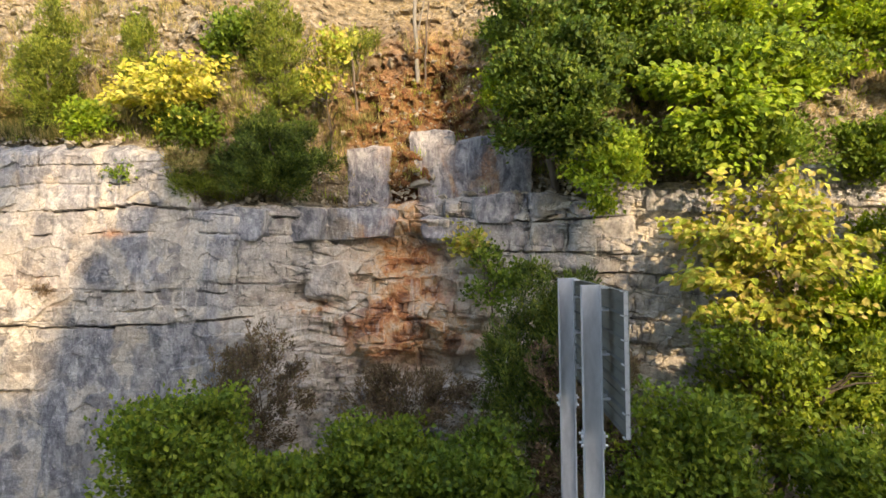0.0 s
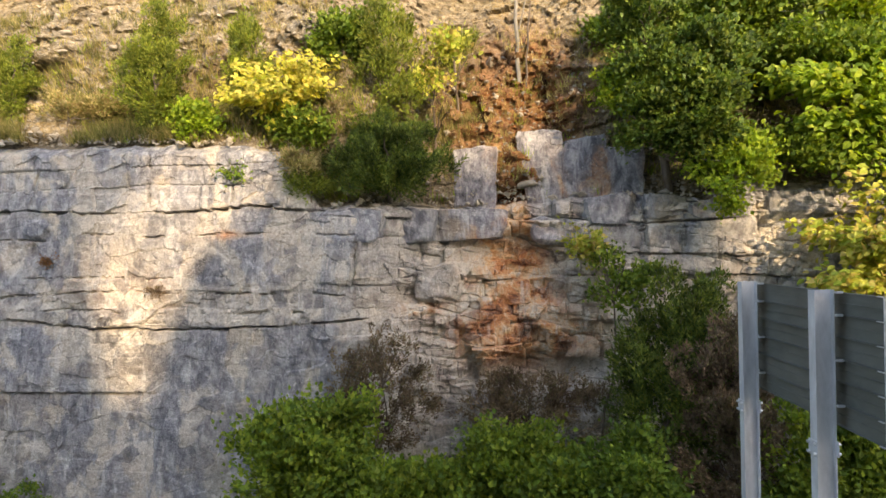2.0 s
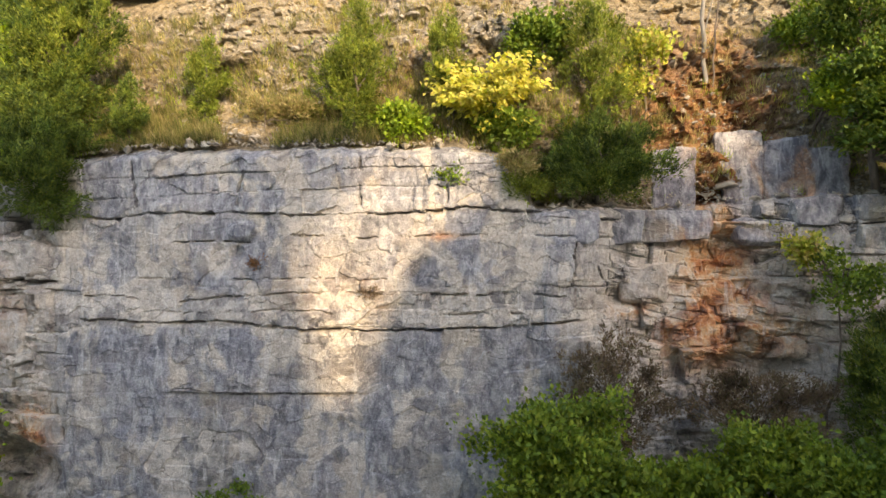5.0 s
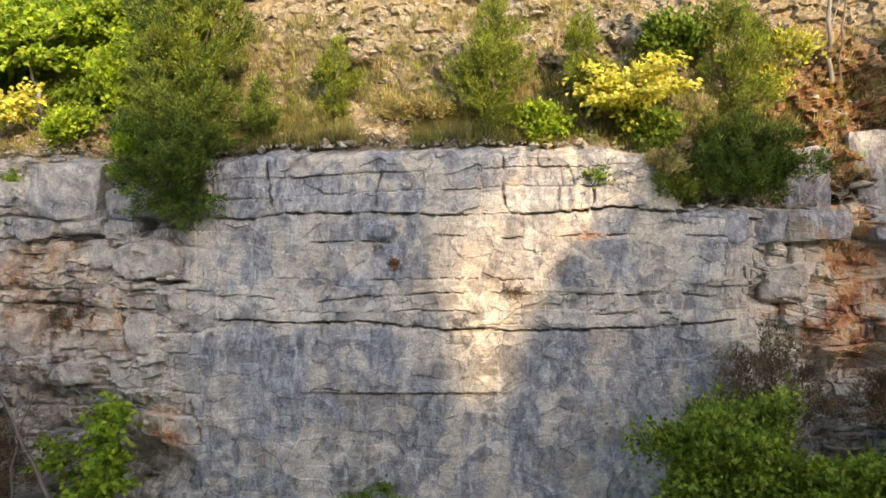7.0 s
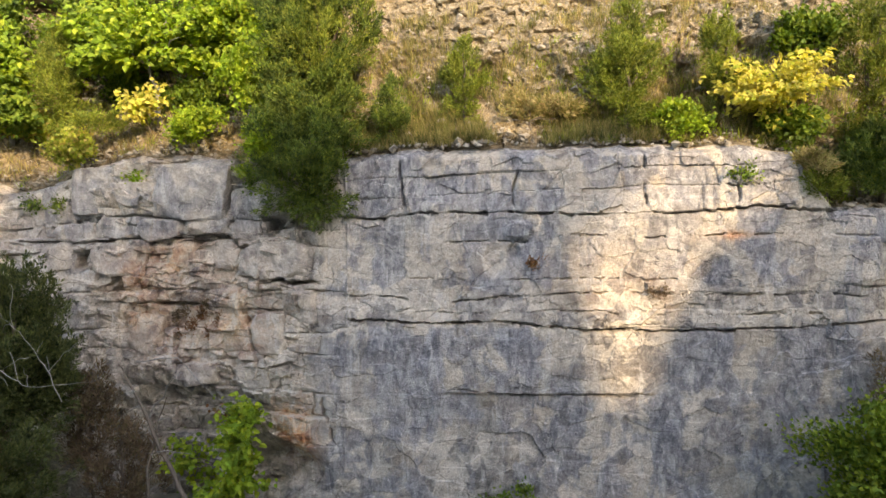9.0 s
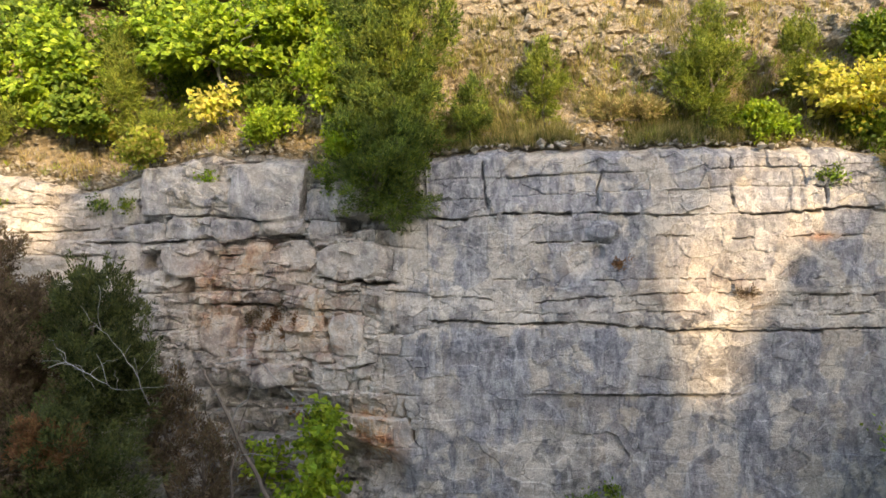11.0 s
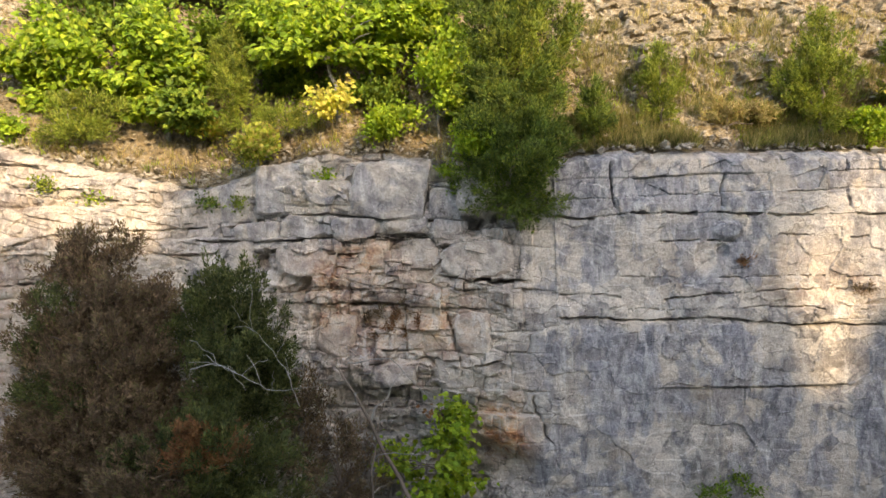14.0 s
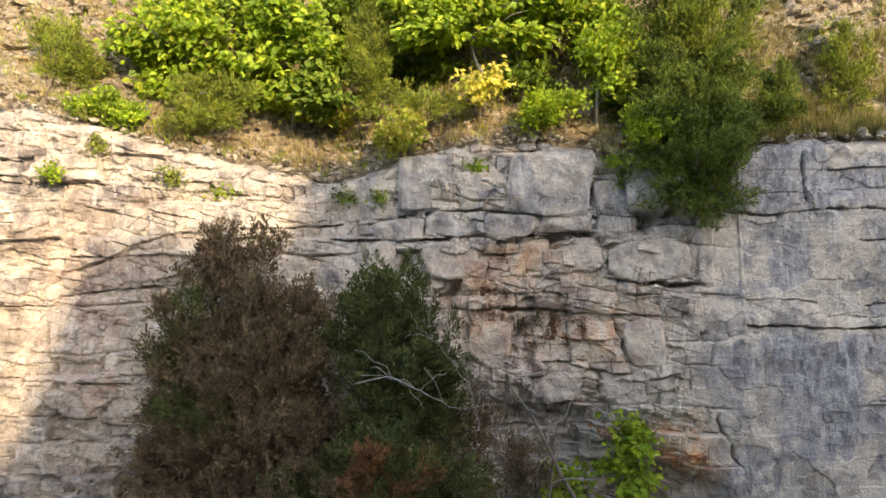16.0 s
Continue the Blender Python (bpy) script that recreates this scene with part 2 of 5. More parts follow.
# ---- noise on arrays ----
def hash2(i, j, seed):
    h = (i.astype(np.int64) * 374761393 + j.astype(np.int64) * 668265263 + seed * 974634777) & 0x7FFFFFFF
    h = ((h ^ (h >> 13)) * 1274126177) & 0x7FFFFFFF
    h = (h ^ (h >> 16)) & 0xFFFF
    return h / 65535.0


def vnoise(x, z, seed):
    i, j = np.floor(x), np.floor(z)
    u, v = x - i, z - j
    u, v = u * u * (3 - 2 * u), v * v * (3 - 2 * v)
    a, b = hash2(i, j, seed), hash2(i + 1, j, seed)
    c, d = hash2(i, j + 1, seed), hash2(i + 1, j + 1, seed)
    return (a + (b - a) * u) * (1 - v) + (c + (d - c) * u) * v - 0.5


def fbm(x, z, seed, octaves=4, gain=0.5):
    total, amp = 0, 1.0
    for k in range(octaves):
        total = total + amp * vnoise(x * 2 ** k, z * 2 ** k, seed + 17 * k)
        amp *= gain
    return total


def cells(x, z, sx, sz, seed, jitter=0.9):
    """Broken-block pattern: per point three random values of its block, the offset from the block's middle, and the width to the nearest joint."""
    gx, gz = x / sx, z / sz
    ci, cj = np.floor(gx), np.floor(gz)
    best = np.full(x.shape, 1e9)
    second = np.full(x.shape, 1e9)
    bi, bj, bx, bz = np.zeros_like(x), np.zeros_like(x), np.zeros_like(x), np.zeros_like(x)
    for di in (-1, 0, 1):
        for dj in (-1, 0, 1):
            i, j = ci + di, cj + dj
            ox = gx - (i + 0.5 + jitter * (hash2(i, j, seed) - 0.5))
            oz = gz - (j + 0.5 + jitter * (hash2(i, j, seed + 5) - 0.5))
            d = np.maximum(np.abs(ox), np.abs(oz)) * 0.75 + 0.25 * (np.abs(ox) + np.abs(oz))
            near = d < best
            second = np.where(near, best, np.minimum(second, d))
            best = np.where(near, d, best)
            bi, bj = np.where(near, i, bi), np.where(near, j, bj)
            bx, bz = np.where(near, ox, bx), np.where(near, oz, bz)
    return hash2(bi, bj, seed + 11), hash2(bi, bj, seed + 12), hash2(bi, bj, seed + 13), bx, bz, second - best


def blob(x, z, cx, cz, rx, rz, sharp=2.0):
    q = ((x - cx) / rx) ** 2 + ((z - cz) / rz) ** 2
    return np.exp(-q ** (sharp / 2))


def step(v, a, b):
    t = np.clip((v - a) / (b - a), 0, 1)
    return t * t * (3 - 2 * t)


def sheet(name, X, Y, Z, material, stain=None, smooth=True):
    """A mesh from a grid of places, with an optional stain colour on each point."""
    rows, cols = X.shape
    me = bpy.data.meshes.new(name)
    idx = np.arange(rows * cols).reshape(rows, cols)
    quads = np.stack([idx[:-1, :-1], idx[:-1, 1:], idx[1:, 1:], idx[1:, :-1]], -1).reshape(-1, 4)
    me.vertices.add(rows * cols)
    me.vertices.foreach_set("co", np.stack([X, Y, Z], -1).astype(np.float32).ravel())
    me.loops.add(quads.size)
    me.loops.foreach_set("vertex_index", quads.astype(np.int32).ravel())
    me.polygons.add(len(quads))
    me.polygons.foreach_set("loop_start", (np.arange(len(quads)) * 4).astype(np.int32))
    flat = np.full(len(quads), smooth) if isinstance(smooth, bool) else smooth[:-1, :-1].ravel()
    me.polygons.foreach_set("use_smooth", flat)
    me.update(calc_edges=True)
    if stain is not None:
        a = me.color_attributes.new("stain", "FLOAT_COLOR", "POINT")
        rest = np.ones((*X.shape, 4 - stain.shape[-1]))
        a.data.foreach_set("color", np.concatenate([np.clip(stain, 0, 1), rest], -1).astype(np.float32).ravel())
    me.materials.append(material)
    return new(name, me)


# ---- the cliff ----
WALL_X = [-50, -42, -38.5, -37, -35, -33.3, -32.6, -31, -28, -25, -22, -18, -14, -12, -9.5, -8.7, -7.6, -6.5, -4, -2, -0.5, 3, 6, 14]
WALL_Y = [11.2, 12.3, 12.7, 13.0, 13.55, 14.15, 14.3, 14.2, 14.1, 14.1, 13.92, 13.92, 14.15, 14.25, 14.2, 14.4, 15.45, 15.85, 16.2, 16.0, 15.75, 15.7, 16.0, 17.0]
LIP_X = [-50, -40, -38, -36, -34, -32.6, -31.6, -30.2, -28.5, -26.5, -25.2, -24, -22, -20.8, -16, -14.3, -12, -10.6, -9.75, -8.9, -6.3, -3.8, -1.6, -0.2, 0.5, 2.2, 6, 14]
LIP_Z = [13.6, 13.1, 12.6, 11.95, 11.6, 11.2, 11.3, 11.8, 12.05, 12.0, 11.7, 11.4, 11.75, 11.85, 11.8, 11.7, 11.6, 11.45, 10.0, 10.05, 10.0, 10.2, 10.25, 10.0, 10.6, 10.3, 10.9, 11.5]
BASE_Z = 2.0


def wall_y(x):
    return np.interp(x, WALL_X, WALL_Y)


def lip_z(x):
    return np.interp(x, LIP_X, LIP_Z) + 0.10 * vnoise(x * 1.3, x * 0 + 3, 41) + 0.08 * vnoise(x * 4.0, x * 0 + 7, 43)


_bed = np.random.default_rng(12)
BEDS = np.cumsum(np.concatenate([[1.0], _bed.uniform(0.45, 1.25, 30)]))
SMALL_BEDS = np.cumsum(np.concatenate([[-14.0], np.random.default_rng(13).uniform(0.16, 0.5, 110)]))
THIN_BEDS = np.cumsum(np.concatenate([[1.0], _bed.uniform(0.10, 0.42, 90)]))


def bedded(x, z, beds, width, seed):
    """Blocks in beds: three random values of the block, place within it (-1 to 1), distance in metres to the parting below and to the nearest joint."""
    k = np.clip(np.searchsorted(beds, z), 1, len(beds) - 1)
    lo, hi = beds[k - 1], beds[k]
    kk = k.astype(float)
    w = width * (0.55 + 1.0 * hash2(kk, kk * 0, seed))
    g = x / w + 7.3 * hash2(kk, kk * 0 + 1, seed) + 0.25 * vnoise(z * 1.5, kk, seed + 3)
    i = np.floor(g)
    l, r = i + 0.35 * (hash2(i, kk, seed + 4) - 0.5), i + 1 + 0.35 * (hash2(i + 1, kk, seed + 4) - 0.5)
    i = np.where(g < l, i - 1, np.where(g > r, i + 1, i))
    l, r = i + 0.35 * (hash2(i, kk, seed + 4) - 0.5), i + 1 + 0.35 * (hash2(i + 1, kk, seed + 4) - 0.5)
    u = 2 * (g - l) / (r - l) - 1
    v = 2 * (z - lo) / (hi - lo) - 1
    return hash2(i, kk, seed + 6), hash2(i, kk, seed + 7), hash2(i, kk, seed + 8), u, v, np.minimum(z - lo, hi - z), np.minimum(g - l, r - g) * w


def warped(x, z):
    return x + 0.16 * fbm(x * 1.1, z * 1.1, 1, 3), z + 0.22 * fbm(x * 0.25, z * 0.3, 2, 2) + 0.05 * fbm(x * 2.2, z * 1.5, 5, 2)


def massive(x, z):
    """One where the face is sound and smooth, nought where it is broken."""
    return step(x, -23.2, -22.0) * step(-x, 8.6, 10.0)


def shattered(x, z):
    return np.clip(0.9 * step(-x, 22.6, 23.6) * step(x, -31.0, -29.5) + 0.65 * step(-x, 31.5, 33.0) + blob(x, z, -5.3, 7.6, 2.6, 2.4, 4) + 0.45 * step(x, -9.0, -7.5), 0, 1)


def crack_line(x, px, pz, seed, wob=0.05):
    """Height of a parting along the face: a broken line with small steps from block to block."""
    k = np.floor(x / 0.9 + 0.4 * vnoise(x * 0.7, x * 0, seed + 2))
    return np.interp(x, px, pz) + 1.6 * wob * fbm(x * 0.7, x * 0, seed, 3) + 0.5 * wob * fbm(x * 4.0, x * 0, seed + 1, 2) + 0.9 * wob * (hash2(k, k * 0, seed + 3) - 0.5)


def crack(x, z, px, pz, seed, wide=0.03, deep=0.25, keep=0.0, wob=0.05):
    """A parting that opens and closes along its way, from px[0] to px[-1]."""
    full, x = x, (x[:1] if x.ndim == 2 else x)
    line = crack_line(x, px, pz, seed, wob)
    ends = step(x, px[0], px[0] + 0.25) * step(-x, -px[-1], -px[-1] + 0.25)
    line = line + 0.035 * vnoise(full * 9, z * 5, seed + 8) + 0.012 * fbm(x * 22, x * 0, seed + 9, 2)
    opening = step(fbm(x * 1.5, x * 0, seed + 5, 5, 0.7), -0.20 - keep, 0.15 - keep)
    w = wide * (0.35 + 1.1 * step(fbm(x * 2.3, x * 0 + 4, seed + 6, 4), 0.0, 0.4))
    over = z - line
    return deep * ends * opening * np.where(over > 0, np.exp(-(over / 0.016) ** 2), np.exp(-np.abs(over) / w)), ends * over


# partings that run along the face: course in x, heights, seed, width, depth, how unbroken
PARTINGS = [
    ((-22.2, -21.0, -18.9, -17.4, -16.7, -14.5, -11.2, -9.2), (10.11, 10.09, 10.15, 10.12, 10.03, 9.97, 10.03, 9.95), 31, 0.036, 0.34, 0.22),
    ((-19.4, -18.2, -16.9), (9.37, 9.36, 9.29), 131, 0.024, 0.20, 0.3),
    ((-16.4, -14.0, -11.5, -9.0), (9.45, 9.40, 9.40, 9.25), 231, 0.020, 0.14, -0.02),
    ((-22.0, -18.0, -15.3, -13.2, -10.5, -8.5), (7.33, 7.23, 7.05, 7.01, 7.10, 7.22), 331, 0.032, 0.32, 0.35),
    ((-22.2, -19.0, -16.0, -12.5, -9.0), (7.95, 7.80, 7.95, 7.95, 7.85), 431, 0.022, 0.16, 0.05),
    ((-21.5, -18.0, -14.0, -10.0), (7.55, 7.52, 7.45, 7.48), 531, 0.020, 0.14, 0.0),
    ((-22.0, -18.5, -15.5, -12.0), (8.42, 8.35, 8.38, 8.30), 631, 0.018, 0.12, -0.08),
    ((-19.2, -17.0, -14.5), (5.51, 5.42, 5.37), 731, 0.024, 0.16, 0.2),
    ((-31.6, -30.0, -27.8, -25.3, -24.0), (10.0, 10.28, 10.27, 10.08, 10.1), 831, 0.040, 0.40, 0.3),
    ((-32.3, -30.0, -28.0, -25.4), (9.62, 9.62, 9.70, 9.68), 931, 0.036, 0.34, 0.25),
    ((-29.6, -27.5, -25.6, -23.4), (7.80, 7.72, 7.66, 7.52), 1031, 0.030, 0.26, 0.15),
    ((-25.3, -24.2, -22.6), (8.55, 8.40, 8.36), 1131, 0.036, 0.34, 0.35),
    ((-29.0, -27.0, -24.5, -23.4), (5.9, 6.05, 5.95, 6.2), 1231, 0.030, 0.26, 0.1),
    ((-38.6, -37.4, -36.0, -34.0, -31.9), (8.84, 9.35, 9.83, 9.95, 10.0), 1331, 0.030, 0.30, 0.3),
    ((-45, -41, -38.5, -35.8), (8.2, 8.1, 8.35, 8.6), 1431, 0.030, 0.26, 0.1),
    ((-45, -41, -36.5), (6.3, 6.5, 6.2), 1531, 0.028, 0.24, 0.1),
    ((-43, -39, -36, -33.4), (11.6, 11.2, 10.9, 10.8), 1631, 0.028, 0.22, 0.0),
    ((-4.9, -3.5, -1.7, 0.2, 2.5), (9.75, 9.68, 9.55, 9.62, 9.5), 1731, 0.034, 0.32, 0.3),
    ((-3.6, -1.6, 1.2, 5.0), (10.42, 10.25, 9.62, 9.5), 1831, 0.030, 0.28, 0.2),
    ((-4.0, -1.0, 2.0), (8.75, 8.72, 8.6), 1931, 0.026, 0.22, 0.1),
]


_spalls = {}


def spalls(x, z):
    """Flat facets left where pieces broke off: relief in metres and tone, from large to small."""
    if x.size > 5000 and x.shape in _spalls:
        return _spalls[x.shape]
    xw = x + 0.10 * fbm(x * 1.3, z * 1.3, 1, 3)
    zw = z + 0.10 * fbm(x * 1.1, z * 1.3, 2, 3)
    out = []
    for sx, sz, lean, seed, flat, tilt in ((1.55, 1.25, 0.30, 22, 0.10, 0.16), (0.62, 0.52, -0.45, 23, 0.070, 0.11), (0.27, 0.21, 0.5, 24, 0.040, 0.060), (0.115, 0.10, -0.3, 25, 0.018, 0.026)):
        r1, r2, r3, ox, oz, w = cells(xw + lean * zw, zw - 0.6 * lean * xw, sx, sz, seed, 1.0)
        out.append((flat * (r1 - 0.5) + tilt * ((r2 - 0.5) * ox + (r3 - 0.5) * oz), r2, r3))
    if x.size > 5000:
        _spalls[x.shape] = out
    return out


def cliff_relief(x, z):
    """How far the rock stands out of the wall's mean line, in metres."""
    xw, zw = warped(x, z)
    sound, broken = massive(x, z), shattered(x, z)
    strata = sound * step(z, 6.95, 7.15) * step(-z, -8.3, -8.05)
    upper = sound * step(z, 9.95, 10.05)
    d = 0.30 * fbm(x * 0.28, z * 0.22, 3, 3) + 0.09 * fbm(x * 0.9, z * 0.6, 4, 3)
    # beds and joints: strong where the rock is broken, faint on the smooth face
    r1, r2, r3, u, v, gap, joint = bedded(xw, zw, BEDS, 1.5, 21)
    d = d + (0.05 + 0.55 * (1 - sound) + 0.5 * broken + 0.25 * upper) * ((r1 ** 1.5 - 0.4) * 0.30 + (r2 - 0.5) * 0.16 * u + (r3 - 0.3) * 0.10 * v)
    d = d - (0.03 + 0.7 * (1 - sound) + 0.25 * upper) * (0.16 * np.exp(-(gap / 0.028) ** 2) * step(r2, 0.4, 0.55) + 0.15 * np.exp(-(joint / 0.028) ** 2) * step(r3, 0.5, 0.65))
    r1, r2, r3, u, v, gap, joint = bedded(xw + 2.7, zw, THIN_BEDS, 0.8, 22)
    d = d + (0.32 * strata + 0.55 * broken + 0.12 * (1 - sound)) * ((r1 ** 2 - 0.33) * 0.16 + (r2 - 0.5) * 0.07 * u)
    r1, r2, r3, u, v, gap, joint = bedded(xw - 1.1, zw + 0.25 * xw, SMALL_BEDS, 0.55, 29)
    d = d + broken * ((r1 - 0.5) * 0.16 + (r2 - 0.5) * 0.10 * u + (r3 - 0.5) * 0.08 * v)
    d = d - broken * 0.09 * (np.exp(-(gap / 0.022) ** 2) * step(r2, 0.45, 0.6) + np.exp(-(joint / 0.022) ** 2) * step(r3, 0.45, 0.6))
    for gx0, gz0, gw, gh in ((-25.6, 9.35, 0.30, 0.28), (-24.3, 9.9, 0.25, 0.22), (-26.7, 9.48, 0.5, 0.10), (-29.2, 8.2, 0.16, 0.4), (-23.7, 8.33, 0.7, 0.07), (-25.3, 6.1, 0.5, 0.09), (-23.5, 10.4, 0.12, 0.5), (-28.2, 6.9, 0.14, 0.4), (-30.2, 9.0, 0.2, 0.25), (-27.4, 7.75, 0.7, 0.06), (-25.1, 10.5, 0.14, 0.4)):
        d = d - 0.42 * blob(x + 0.3 * fbm(x * 3, z * 3, 95, 2), z + 0.2 * fbm(x * 3, z * 3, 96, 2), gx0, gz0, gw, gh, 4)
    # facets
    (f1, _, _), (f2, _, _), (f3, a3, _), (f4, _, _) = spalls(x, z)
    d = d + (0.45 + 0.8 * broken) * f1 + (0.45 + 0.25 * strata + 0.25 * upper + 1.0 * broken) * f2 + (0.28 + 0.3 * strata + 0.9 * broken) * f3 * step(fbm(x * 0.8, z * 0.8, 27, 3), -0.25, 0.15) + (0.15 + 0.6 * broken) * f4
    d = d + 0.014 * fbm(x * 7, z * 7, 7, 2)
    for px, pz, seed, wide, deep, keep in PARTINGS:
        cut, over = crack(x, z, px, pz, seed, wide, deep, keep)
        d = d - cut + 0.045 * step(over, -0.005, 0.01) * (1 - step(over, 0.10, 0.6)) * (deep > 0.2) * (np.abs(over) > 0)
    # the foot stands back under its ledge
    d = d - 0.10 * step(-z, -5.45, -5.38) * step(x, -19.6, -19.0) * step(-x, 13.8, 14.6)
    # square knob with a hollow under it, white scar beside it
    d = d + 0.13 * blob(x, z, -17.35, 9.62, 0.40, 0.24, 8) - 0.16 * blob(x, z, -17.5, 9.05, 0.16, 0.20, 6) - 0.08 * blob(x, z, -18.02, 8.85, 0.26, 0.40, 6)
    # the shattered recess and the hollow at the foot of it
    d = d - 0.20 * blob(x, z, -26.6, 7.0, 2.4, 1.0, 4)
    d = d - 0.75 * blob(x, z, -26.6, 3.4, 2.9, 2.2, 5) - 0.55 * blob(x, z, -24.0, 3.2, 1.3, 0.7, 4)
    # leaning crack at the foot of the smooth face
    xc = -22.0 + (3.5 - z) * 0.36 + 0.30 * fbm(z * 1.2, z * 0, 71, 4, 0.6)
    d = d - 0.20 * step(fbm(z * 2, z * 0, 72, 3), -0.3, 0.1) * np.exp(-((x - xc) / 0.032) ** 2) * step(z, 3.2, 3.5) * step(-z, -5.3, -5.0)
    # leaning joints in the broken rock
    for xj, zj, lean, top, foot, seed in ((-23.1, 9.4, 0.15, 10.1, 8.5, 81), (-24.9, 7.0, -0.25, 7.6, 6.2, 82), (-25.5, 8.8, 0.2, 9.6, 7.7, 83), (-27.9, 7.2, 0.1, 8.4, 6.0, 84), (-8.1, 8.2, -0.55, 8.6, 7.6, 85), (-0.76, 9.0, 0.0, 9.5, 8.5, 86), (-30.8, 9.2, 0.5, 9.6, 8.6, 87), (-36.6, 7.6, 0.2, 9.3, 6.0, 88), (-38.9, 7.2, -0.2, 8.6, 5.0, 89), (-20.4, 11.0, 0.0, 11.6, 10.2, 90), (-17.4, 11.0, 0.05, 11.7, 10.15, 91), (-14.2, 10.8, -0.05, 11.5, 10.1, 92), (-11.9, 10.6, 0.1, 11.2, 10.1, 93)):
        line = xj + lean * (z - zj) + 0.12 * fbm(z * 1.5, z * 0, seed, 3)
        d = d - 0.20 * np.exp(-((x - line - 0.04 * fbm(z * 8, x * 6, seed + 1, 2)) / 0.026) ** 2) * step(fbm(z * 2.0, z * 0, seed + 2, 3), -0.25, 0.1) * step(z, foot, foot + 0.2) * step(-z, -top, -top + 0.2)
    # the clay seam: cavity under the slab, ledges of clay
    d = d - 0.40 * blob(x, z, -7.75, 7.75, 0.35, 0.25, 4) - 0.40 * blob(x, z, -5.2, 8.75, 0.8, 0.6, 4)
    d = d + 0.30 * blob(x, z, -3.9, 7.1, 0.9, 0.45, 6) + 0.25 * blob(x, z, -5.6, 6.8, 0.8, 0.6, 6)
    d = d - 0.45 * blob(x, z, -4.4, 5.7, 1.6, 0.5, 4)
    d = d - 0.30 * blob(x, z, -0.9, 8.9, 0.25, 0.30, 4)
    return d


def cliff_stain(x, z):
    n = fbm(x * 0.8, z * 0.8, 51, 4)
    rust = 1.2 * blob(x, z, -5.2, 8.6, 0.9, 1.0) + 1.3 * blob(x, z, -5.4, 7.0, 1.3, 1.0) + 1.2 * blob(x, z, -4.0, 6.8, 1.1, 0.8) + 1.1 * blob(x, z, -7.35, 7.38, 0.5, 0.17) + 1.2 * blob(x, z, -5.1, 9.7, 0.38, 0.8) + 0.5 * blob(x, z, -12.0, 9.35, 1.0, 0.12)
    rust = rust + 0.50 * blob(x, z, -27.0, 8.9, 1.6, 0.7) + 0.45 * blob(x, z, -28.6, 8.2, 0.7, 1.0) + 0.8 * blob(x, z, -23.4, 4.3, 0.7, 0.9) + 0.60 * blob(x, z, -26.4, 7.2, 2.4, 1.1) + 0.25 * blob(x, z, -14.2, 8.2, 2.2, 0.7) + 0.25 * blob(x, z, -38, 8, 2, 4)
    rust = rust * (1 + 1.2 * n)
    face = massive(x, z)
    strata = face * step(z, 7.0, 7.2) * step(-z, -8.2, -7.9)
    low = step(-z, -5.6, -5.1)
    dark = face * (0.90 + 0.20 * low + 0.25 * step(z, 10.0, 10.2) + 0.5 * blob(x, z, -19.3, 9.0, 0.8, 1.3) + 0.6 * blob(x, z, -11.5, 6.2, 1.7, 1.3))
    # film is held back round x -14.7 to brighten the pool of sun
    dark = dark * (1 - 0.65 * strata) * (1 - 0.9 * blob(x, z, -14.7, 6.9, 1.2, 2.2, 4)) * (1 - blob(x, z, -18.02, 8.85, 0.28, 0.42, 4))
    dark = dark + 0.22 * (1 - face) + 0.40 * (1 - face) * step(z, 9.2, 10.0) * step(x, -33, -32) + 0.6 * blob(x, z, -6.2, 9.45, 1.4, 0.5, 6) + 0.45 * step(x, -3.5, -2.0) * step(z, 8.0, 9.0) + 0.5 * blob(x, z, -9.5, 9.3, 1.6, 0.8)
    dark = dark * (1 - np.clip(rust, 0, 1)) * (1 + 0.9 * n)
    spot = 1.2 * blob(x, z, -17.35, 9.6, 0.45, 0.30, 6) + 1.1 * blob(x, z, -17.0, 8.9, 0.24, 0.5, 4) + 1.0 * blob(x, z, -12.6, 8.5, 0.42, 0.35, 4) + 1.0 * blob(x, z, -11.4, 8.65, 0.22, 0.24, 4) + 0.8 * blob(x, z, -18.9, 8.4, 0.25, 0.7)
    # blob at x -14.7 paints the sun pool paler; the rest is rock
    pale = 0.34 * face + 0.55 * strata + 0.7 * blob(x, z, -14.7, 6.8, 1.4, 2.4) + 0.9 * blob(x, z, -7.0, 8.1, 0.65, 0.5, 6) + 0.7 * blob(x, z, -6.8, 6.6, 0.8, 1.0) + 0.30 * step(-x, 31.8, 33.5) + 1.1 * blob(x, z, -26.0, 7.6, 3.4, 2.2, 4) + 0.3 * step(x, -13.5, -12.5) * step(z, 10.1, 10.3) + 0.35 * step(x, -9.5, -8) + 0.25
    pale = pale * (1 + 0.8 * n) * (1 - 0.45 * face * low) + 2.0 * blob(x, z, -18.02, 8.85, 0.26, 0.40, 4)
    (_, a1, _), (_, a2, b2), (_, a3, _), _ = spalls(x, z)
    s1, s2, _, _, _, _, _ = bedded(*warped(x, z), THIN_BEDS, 0.8, 22)
    tone = 0.5 + 0.45 * (a1 - 0.5) + 0.55 * (a2 - 0.5) + 0.30 * (a3 - 0.5) + (0.25 + 0.35 * strata) * (s1 - 0.5) - 0.8 * np.clip(spot, 0, 1) + 0.5 * blob(x, z, -18.02, 8.85, 0.26, 0.40, 4)
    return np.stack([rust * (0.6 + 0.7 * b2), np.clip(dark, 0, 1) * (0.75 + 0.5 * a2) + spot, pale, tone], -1)


